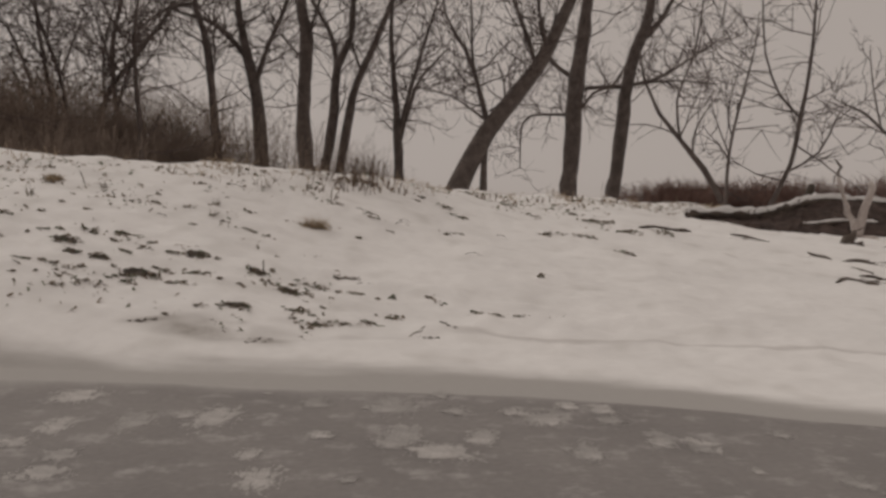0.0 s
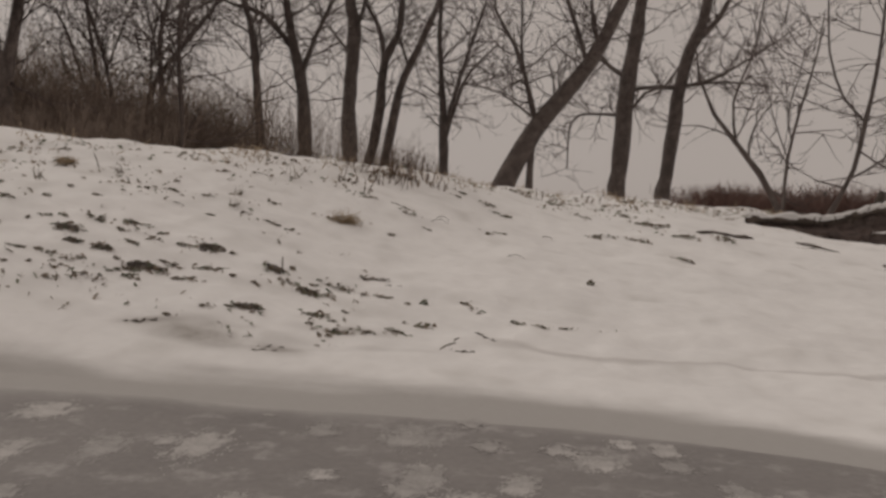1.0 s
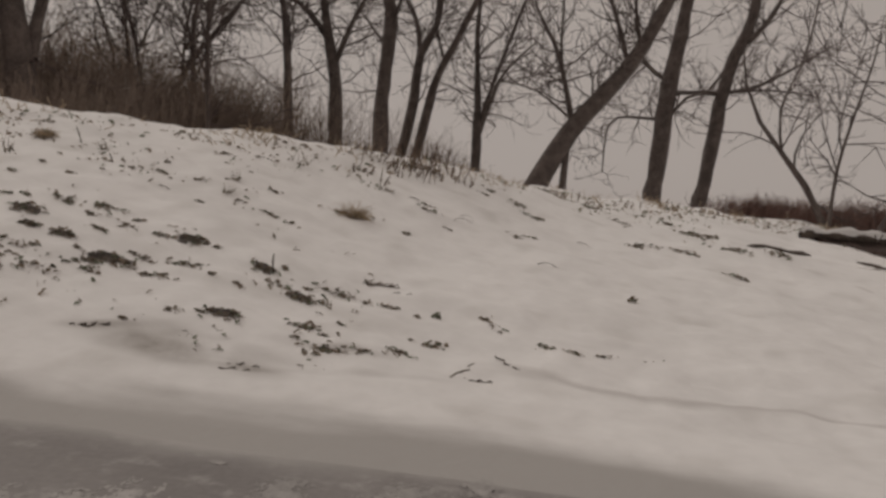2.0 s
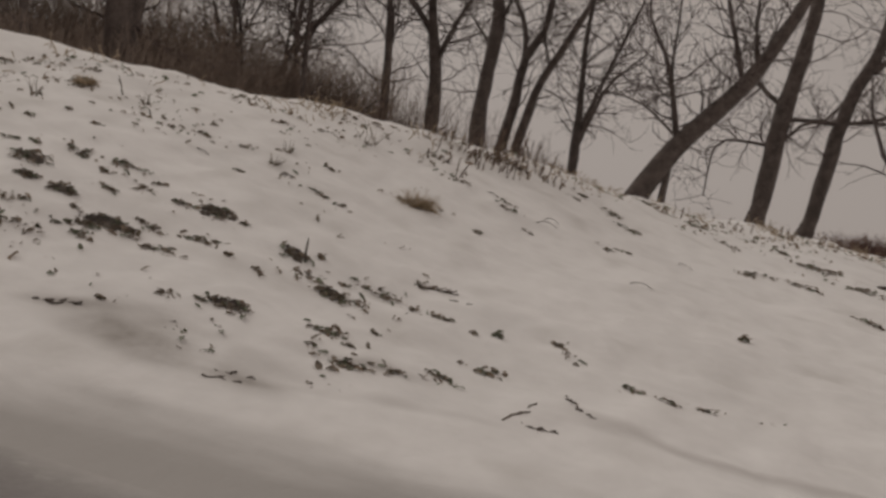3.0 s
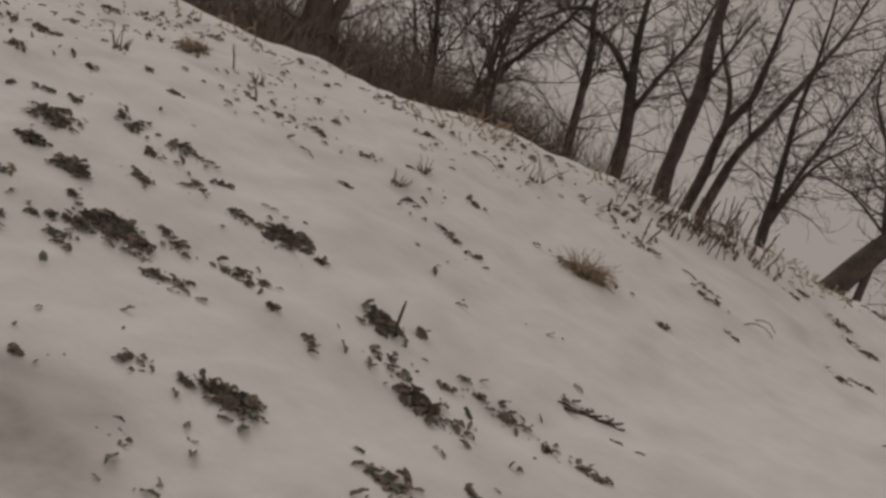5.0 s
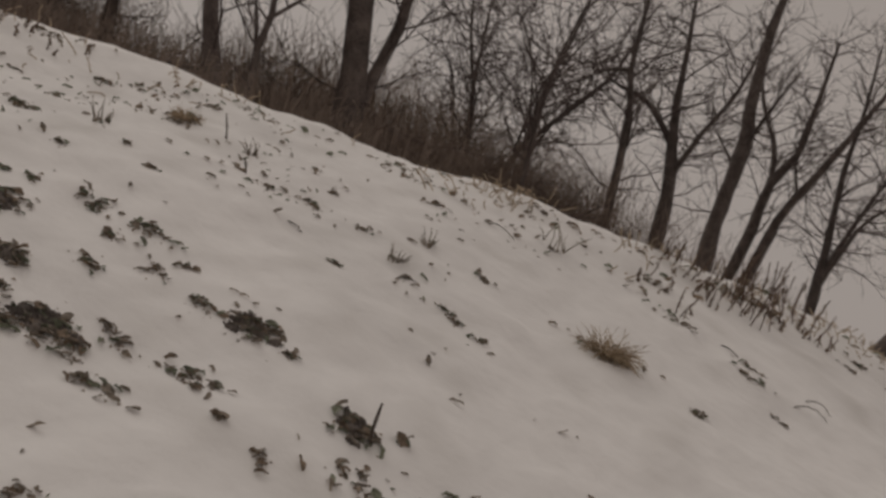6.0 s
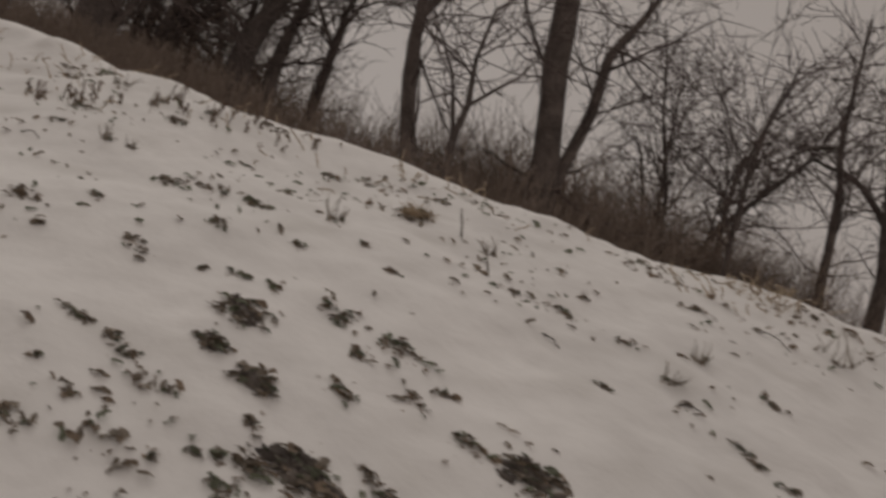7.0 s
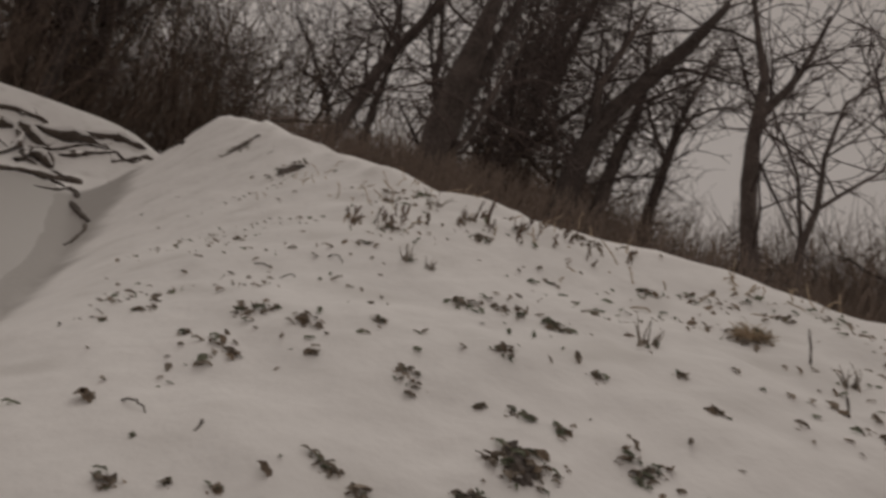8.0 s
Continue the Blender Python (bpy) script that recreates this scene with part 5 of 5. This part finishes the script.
log("fallen_log", "long snow-topped fallen trunk lying on the bank edge", [(1.93, 7.2, 0.43, 0.026), (2.21, 7.31, 0.43, 0.036), (2.52, 7.41, 0.425, 0.037), (2.89, 7.61, 0.5, 0.034), (3.23, 7.82, 0.565, 0.036), (3.52, 7.92, 0.56, 0.035), (3.97, 8.02, 0.54, 0.037), (4.53, 8.11, 0.48, 0.038)], twigs=5, deep=0.9)
log("fallen_log", "second snow-covered trunk lying under the first", [(2.86, 7.3, 0.355, 0.012), (3.11, 7.36, 0.385, 0.018), (3.44, 7.46, 0.39, 0.022), (3.97, 7.6, 0.36, 0.024)], twigs=4)
fork = log("forked_root", "pale barkless forked root sticking up by the log", [(3.3, 7.2, 0.24, 0.042), (3.3, 7.23, 0.36, 0.031), (3.265, 7.31, 0.47, 0.025), (3.235, 7.32, 0.57, 0.023), (3.2, 7.32, 0.68, 0.019), (3.18, 7.33, 0.76, 0.014)], PALEWOOD, False, gnarl=0.5)
branch_of(fork, "prong", [(3.3, 7.22, 0.25, 0.042), (3.35, 7.27, 0.38, 0.038), (3.39, 7.31, 0.5, 0.033), (3.44, 7.32, 0.62, 0.029), (3.46, 7.32, 0.69, 0.025), (3.435, 7.33, 0.735, 0.018)], PALEWOOD)
branch_of(fork, "dark_tip", [(3.181, 7.33, 0.755, 0.0125), (3.175, 7.33, 0.8, 0.011), (3.2, 7.33, 0.84, 0.012), (3.17, 7.335, 0.87, 0.009), (3.15, 7.34, 0.905, 0.005)], WOOD, "dark weathered tip")
branch_of(fork, "side_root", [(3.31, 7.2, 0.3, 0.026), (3.24, 7.12, 0.33, 0.02), (3.2, 7.08, 0.39, 0.012)], PALEWOOD)
branch_of(fork, "side_root", [(3.31, 7.2, 0.27, 0.026), (3.39, 7.12, 0.28, 0.02), (3.44, 7.1, 0.25, 0.014)], PALEWOOD)
log("root_stump", "dark rotten root stump sunk in snow", [(2.93, 6.6, 0.22, 0.03), (2.96, 6.62, 0.27, 0.045), (3.0, 6.64, 0.3, 0.04), (3.02, 6.66, 0.34, 0.02)], snow=False, gnarl=0.9, twigs=4)
log("root_stump", "dark rotten root lump beside the stump", [(2.97, 6.56, 0.2, 0.02), (3.02, 6.58, 0.22, 0.04), (3.07, 6.6, 0.2, 0.025)], snow=False, gnarl=0.9, twigs=3)
log("root_stub", "short dark stub standing on the trunk", [(3.35, 8.32, 0.53, 0.031), (3.35, 8.32, 0.62, 0.036), (3.37, 8.33, 0.71, 0.029)], snow=False)
log("fallen_branch", "thin fallen branch lying along the crest", [(-8.18, 4.94, 1.07, 0.009), (-8.05, 5.16, 1.13, 0.012), (-7.94, 5.35, 1.21, 0.012), (-7.77, 5.64, 1.29, 0.009)], snow=False)
log("fallen_branch", "thin fallen branch behind the crest", [(-6.36, 8.45, 0.97, 0.013), (-6.17, 8.59, 1.08, 0.023), (-5.96, 8.73, 1.13, 0.02), (-5.68, 8.93, 1.23, 0.008)], snow=False)
log("driftwood", "dark driftwood branch on the snow", [(2.45, 5.49, 0, 0.008), (2.51, 5.48, 0, 0.011), (2.56, 5.44, 0, 0.013), (2.74, 5.64, 0, 0.014), (2.92, 5.79, 0, 0.008)], snow=False, twigs=1, lying=True, gnarl=0.75)
log("driftwood", "thin dark driftwood stick on snow", [(2.38, 5.25, 0, 0.004), (2.4, 5.16, 0, 0.007), (2.42, 5.06, 0, 0.007)], snow=False, twigs=0, lying=True, gnarl=0.75)
log("driftwood", "dark driftwood branch on the snow", [(2.02, 4.62, 0, 0.005), (2.13, 4.75, 0, 0.008), (2.2, 4.69, 0, 0.01), (2.22, 4.59, 0, 0.01)], snow=False, twigs=1, lying=True, gnarl=0.75)
log("driftwood", "dark driftwood stick on the snow", [(2.24, 4.83, 0, 0.007), (2.34, 4.87, 0, 0.01), (2.45, 4.84, 0, 0.007)], snow=False, twigs=0, lying=True, gnarl=0.75)
log("driftwood", "short dark broken wood on snow", [(2.37, 5.85, 0, 0.008), (2.35, 5.68, 0, 0.017), (2.36, 5.59, 0, 0.013), (2.36, 5.48, 0, 0.004)], snow=False, twigs=0, lying=True, gnarl=0.75)
log("driftwood", "thin dark branch lying on snow", [(2.02, 6.38, 0, 0.004), (2.1, 6.36, 0, 0.01), (2.12, 6.29, 0, 0.015), (2.17, 6.25, 0, 0.006), (2.24, 6.2, 0, 0.004)], snow=False, twigs=0, lying=True, gnarl=0.75)
log("driftwood", "dark driftwood half sunk in snow", [(1.32, 6.1, 0, 0.006), (1.48, 6.24, 0, 0.01), (1.59, 6.3, 0, 0.014), (1.65, 6.22, 0, 0.018), (1.71, 6.25, 0, 0.008)], snow=False, twigs=0, lying=True, gnarl=0.75)
log("jam_log", "dark log half buried along the mound top", [(-12.32, 3.31, 0, 0.022), (-12.39, 3.58, 0, 0.037), (-12.38, 3.77, 0, 0.03), (-12.34, 3.99, 0, 0.015)], snow=True, twigs=0, group="log jam upstream", lying=True, gnarl=0.75)
log("jam_log", "thick dark log under lumpy snow in the jam", [(-12.23, 3.86, 0, 0.015), (-12.19, 4.04, 0, 0.036), (-12.19, 4.23, 0, 0.08), (-12.23, 4.39, 0, 0.073), (-12.25, 4.55, 0, 0.037), (-12.26, 4.71, 0, 0.015)], snow=True, twigs=1, group="log jam upstream", lying=True, gnarl=0.75)
log("jam_log", "thick dark log lying along the snowy mound", [(-12.39, 4.42, 0, 0.022), (-12.42, 4.59, 0, 0.052), (-12.49, 4.8, 0, 0.068), (-12.5, 4.99, 0, 0.053), (-12.58, 5.19, 0, 0.015)], snow=True, twigs=1, group="log jam upstream", lying=True, gnarl=0.75)
log("jam_log", "thin dark log lying low in the jam", [(-11.85, 4.15, 0, 0.014), (-11.91, 4.31, 0, 0.036), (-12.05, 4.5, 0, 0.029), (-12.21, 4.79, 0, 0.015)], snow=True, twigs=1, group="log jam upstream", lying=True, gnarl=0.75)
log("jam_log", "dark root curving down from the crest", [(-12.35, 5.33, 0, 0.03), (-12.37, 5.21, 0, 0.038), (-12.17, 4.98, 0, 0.015), (-11.99, 4.75, 0, 0.014)], snow=False, twigs=2, group="log jam upstream", lying=True, gnarl=0.75)
log("jam_log", "dark root lying on the bank shoulder", [(-8.05, 4.57, 0, 0.01), (-8.47, 4.61, 0, 0.02), (-12.33, 5.41, 0, 0.015)], snow=False, twigs=1, group="log jam upstream", lying=True, gnarl=0.75)
log("jam_log", "stout dark log slanting through the jam", [(-12.18, 3.69, 0, 0.029), (-12.11, 3.81, 0, 0.05), (-11.98, 3.92, 0, 0.057), (-11.91, 4.02, 0, 0.028)], snow=True, twigs=1, group="log jam upstream", lying=True, gnarl=0.75)
log("jam_log", "dark log end showing on the mound", [(-12.02, 3.33, 0, 0.036), (-12.07, 3.5, 0, 0.05), (-12.09, 3.63, 0, 0.029)], snow=True, twigs=0, group="log jam upstream", lying=True, gnarl=0.75)
log("jam_log", "curled snow-covered root in the jam", [(-12.04, 3.68, 0, 0.021), (-11.98, 3.74, 0, 0.029), (-11.78, 3.7, 0, 0.035), (-11.56, 3.6, 0, 0.027), (-11.35, 3.46, 0, 0.027)], snow=True, twigs=1, group="log jam upstream", lying=True, gnarl=0.75)
log("jam_log", "dark rotten log at the foot of the jam", [(-11.37, 3.7, 0, 0.027), (-11.62, 3.83, 0, 0.062), (-11.63, 3.96, 0, 0.069), (-11.45, 4.07, 0, 0.027)], snow=True, twigs=2, group="log jam upstream", lying=True, gnarl=0.75)
log("jam_log", "thin root lying on the snow of the jam", [(-12.23, 4.8, 0, 0.011), (-12.13, 4.87, 0, 0.018), (-12.11, 4.98, 0, 0.015), (-12.25, 5.12, 0, 0.011)], snow=False, twigs=0, group="log jam upstream", lying=True, gnarl=0.75)
log("jam_log", "thin snowy branch across the jam", [(-11.84, 3.88, 0, 0.014), (-11.94, 4.12, 0, 0.018), (-12.18, 4.43, 0, 0.015), (-12.22, 4.74, 0, 0.011)], snow=True, twigs=1, group="log jam upstream", lying=True, gnarl=0.75)
log("driftwood", "dark broken branch frozen into the ice edge", [(-10.18, 3.4, 0, 0.018), (-10.92, 3.73, 0, 0.026), (-11.08, 3.99, 0, 0.023), (-11.05, 4.22, 0, 0.02), (-11.13, 4.37, 0, 0.017)], snow=False, twigs=2, lying=True, gnarl=0.75)
log("driftwood", "dark broken branch frozen into the ice edge", [(-10.88, 3.78, 0, 0.013), (-10.88, 3.98, 0, 0.019), (-10.57, 4.14, 0, 0.009)], snow=False, twigs=1, lying=True, gnarl=0.75)
log("driftwood", "thin dark branch lying on the ice", [(-9.39, 3.75, 0, 0.008), (-9.63, 3.94, 0, 0.011), (-10.47, 4.16, 0, 0.009)], snow=False, twigs=0, lying=True, gnarl=0.75)
log("driftwood", "short dark branch at the ice edge", [(-11.18, 4.13, 0, 0.02), (-11.11, 4.24, 0, 0.03), (-11.17, 4.37, 0, 0.027)], snow=False, twigs=0, lying=True, gnarl=0.75)
log("edge_debris", "dark frozen debris along the ice edge", [(-10.33, 4.17, 0, 0.018), (-9.86, 4.16, 0, 0.023), (-8.85, 4.04, 0, 0.016)], snow=False, twigs=0, lying=True, gnarl=0.75)
log("edge_debris", "dark frozen debris along the ice edge", [(-8.3, 3.93, 0, 0.015), (-7.54, 3.86, 0, 0.022), (-7.02, 3.81, 0, 0.012)], snow=False, twigs=0, lying=True, gnarl=0.75)
log("edge_debris", "dark frozen debris along the ice edge", [(-7.06, 3.81, 0, 0.012), (-6.38, 3.75, 0, 0.015), (-6.04, 3.72, 0, 0.009)], snow=False, twigs=0, lying=True, gnarl=0.75)
log("edge_debris", "dark frozen debris along the ice edge", [(-5.94, 3.69, 0, 0.01), (-5.66, 3.65, 0, 0.01), (-5.59, 3.62, 0, 0.006)], snow=False, twigs=0, lying=True, gnarl=0.75)
log("edge_debris", "thin dark debris along the ice edge", [(-5.59, 3.62, 0, 0.006), (-5.43, 3.57, 0, 0.011), (-5.45, 3.54, 0, 0.005)], snow=False, twigs=0, lying=True, gnarl=0.75)


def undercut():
    """Bared earth with hanging rootlets under the fallen log, its shade put into the colour."""
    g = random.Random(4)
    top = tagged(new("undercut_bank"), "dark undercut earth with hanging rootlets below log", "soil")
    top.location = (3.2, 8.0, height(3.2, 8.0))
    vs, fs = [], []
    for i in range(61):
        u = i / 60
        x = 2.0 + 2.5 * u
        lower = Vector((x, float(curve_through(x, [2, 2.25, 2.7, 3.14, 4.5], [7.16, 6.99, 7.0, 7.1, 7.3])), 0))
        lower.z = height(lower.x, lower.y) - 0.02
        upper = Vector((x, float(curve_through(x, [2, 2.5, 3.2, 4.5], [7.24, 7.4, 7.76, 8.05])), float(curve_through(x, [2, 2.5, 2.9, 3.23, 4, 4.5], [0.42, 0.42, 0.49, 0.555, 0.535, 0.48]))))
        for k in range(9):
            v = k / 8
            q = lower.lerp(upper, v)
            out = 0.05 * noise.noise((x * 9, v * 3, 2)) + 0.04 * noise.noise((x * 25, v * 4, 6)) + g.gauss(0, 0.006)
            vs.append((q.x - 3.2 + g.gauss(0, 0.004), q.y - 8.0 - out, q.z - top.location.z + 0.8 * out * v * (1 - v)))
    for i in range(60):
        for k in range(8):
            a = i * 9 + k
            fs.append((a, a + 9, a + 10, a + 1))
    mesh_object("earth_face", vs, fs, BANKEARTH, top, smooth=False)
    for _ in range(90):
        u = g.random()
        q, r = wander(g, (-0.9 + 2.2 * u, -0.72 + 0.62 * u, 0.44 - top.location.z + g.uniform(-0.05, 0.06)), (g.gauss(0, 0.2), g.gauss(0, 0.15), -1), g.uniform(0.08, 0.22), 0.004, 0.3, -0.1, 4)
        mesh_object("rootlet", *tube(([], []), q, r, 4), WOOD, top)


undercut()


def jam_sticks():
    """Broken sticks and lumps strewn over the face of the jam."""
    g = random.Random(77)
    for n in range(8):
        x, y = g.uniform(-12.5, -11.2), g.uniform(3.3, 4.9)
        a, w, r = g.gauss(1.5, 0.35), g.uniform(0.15, 0.5), g.uniform(0.006, 0.02)
        at = [(x + u * w * math.cos(a) + g.gauss(0, 0.02), y + u * w * math.sin(a)) for u in (-0.5, -0.2, 0.15, 0.5)]
        log("jam_stick", "dark broken stick half buried in the jam", [(at[k][0], at[k][1], 0, r * (0.6, 1.1, 1, 0.4)[k]) for k in range(4)],
            snow=g.random() < 0.5, twigs=n % 2, group="log jam upstream", lying=True, gnarl=0.7)


jam_sticks()

# ---- the plan brought to true size ----
for ob in list(scene.objects):
    if ob.parent is None and ob not in (cam, sun):
        ob.matrix_basis = Matrix.Scale(TRUE_SIZE, 4) @ ob.matrix_basis
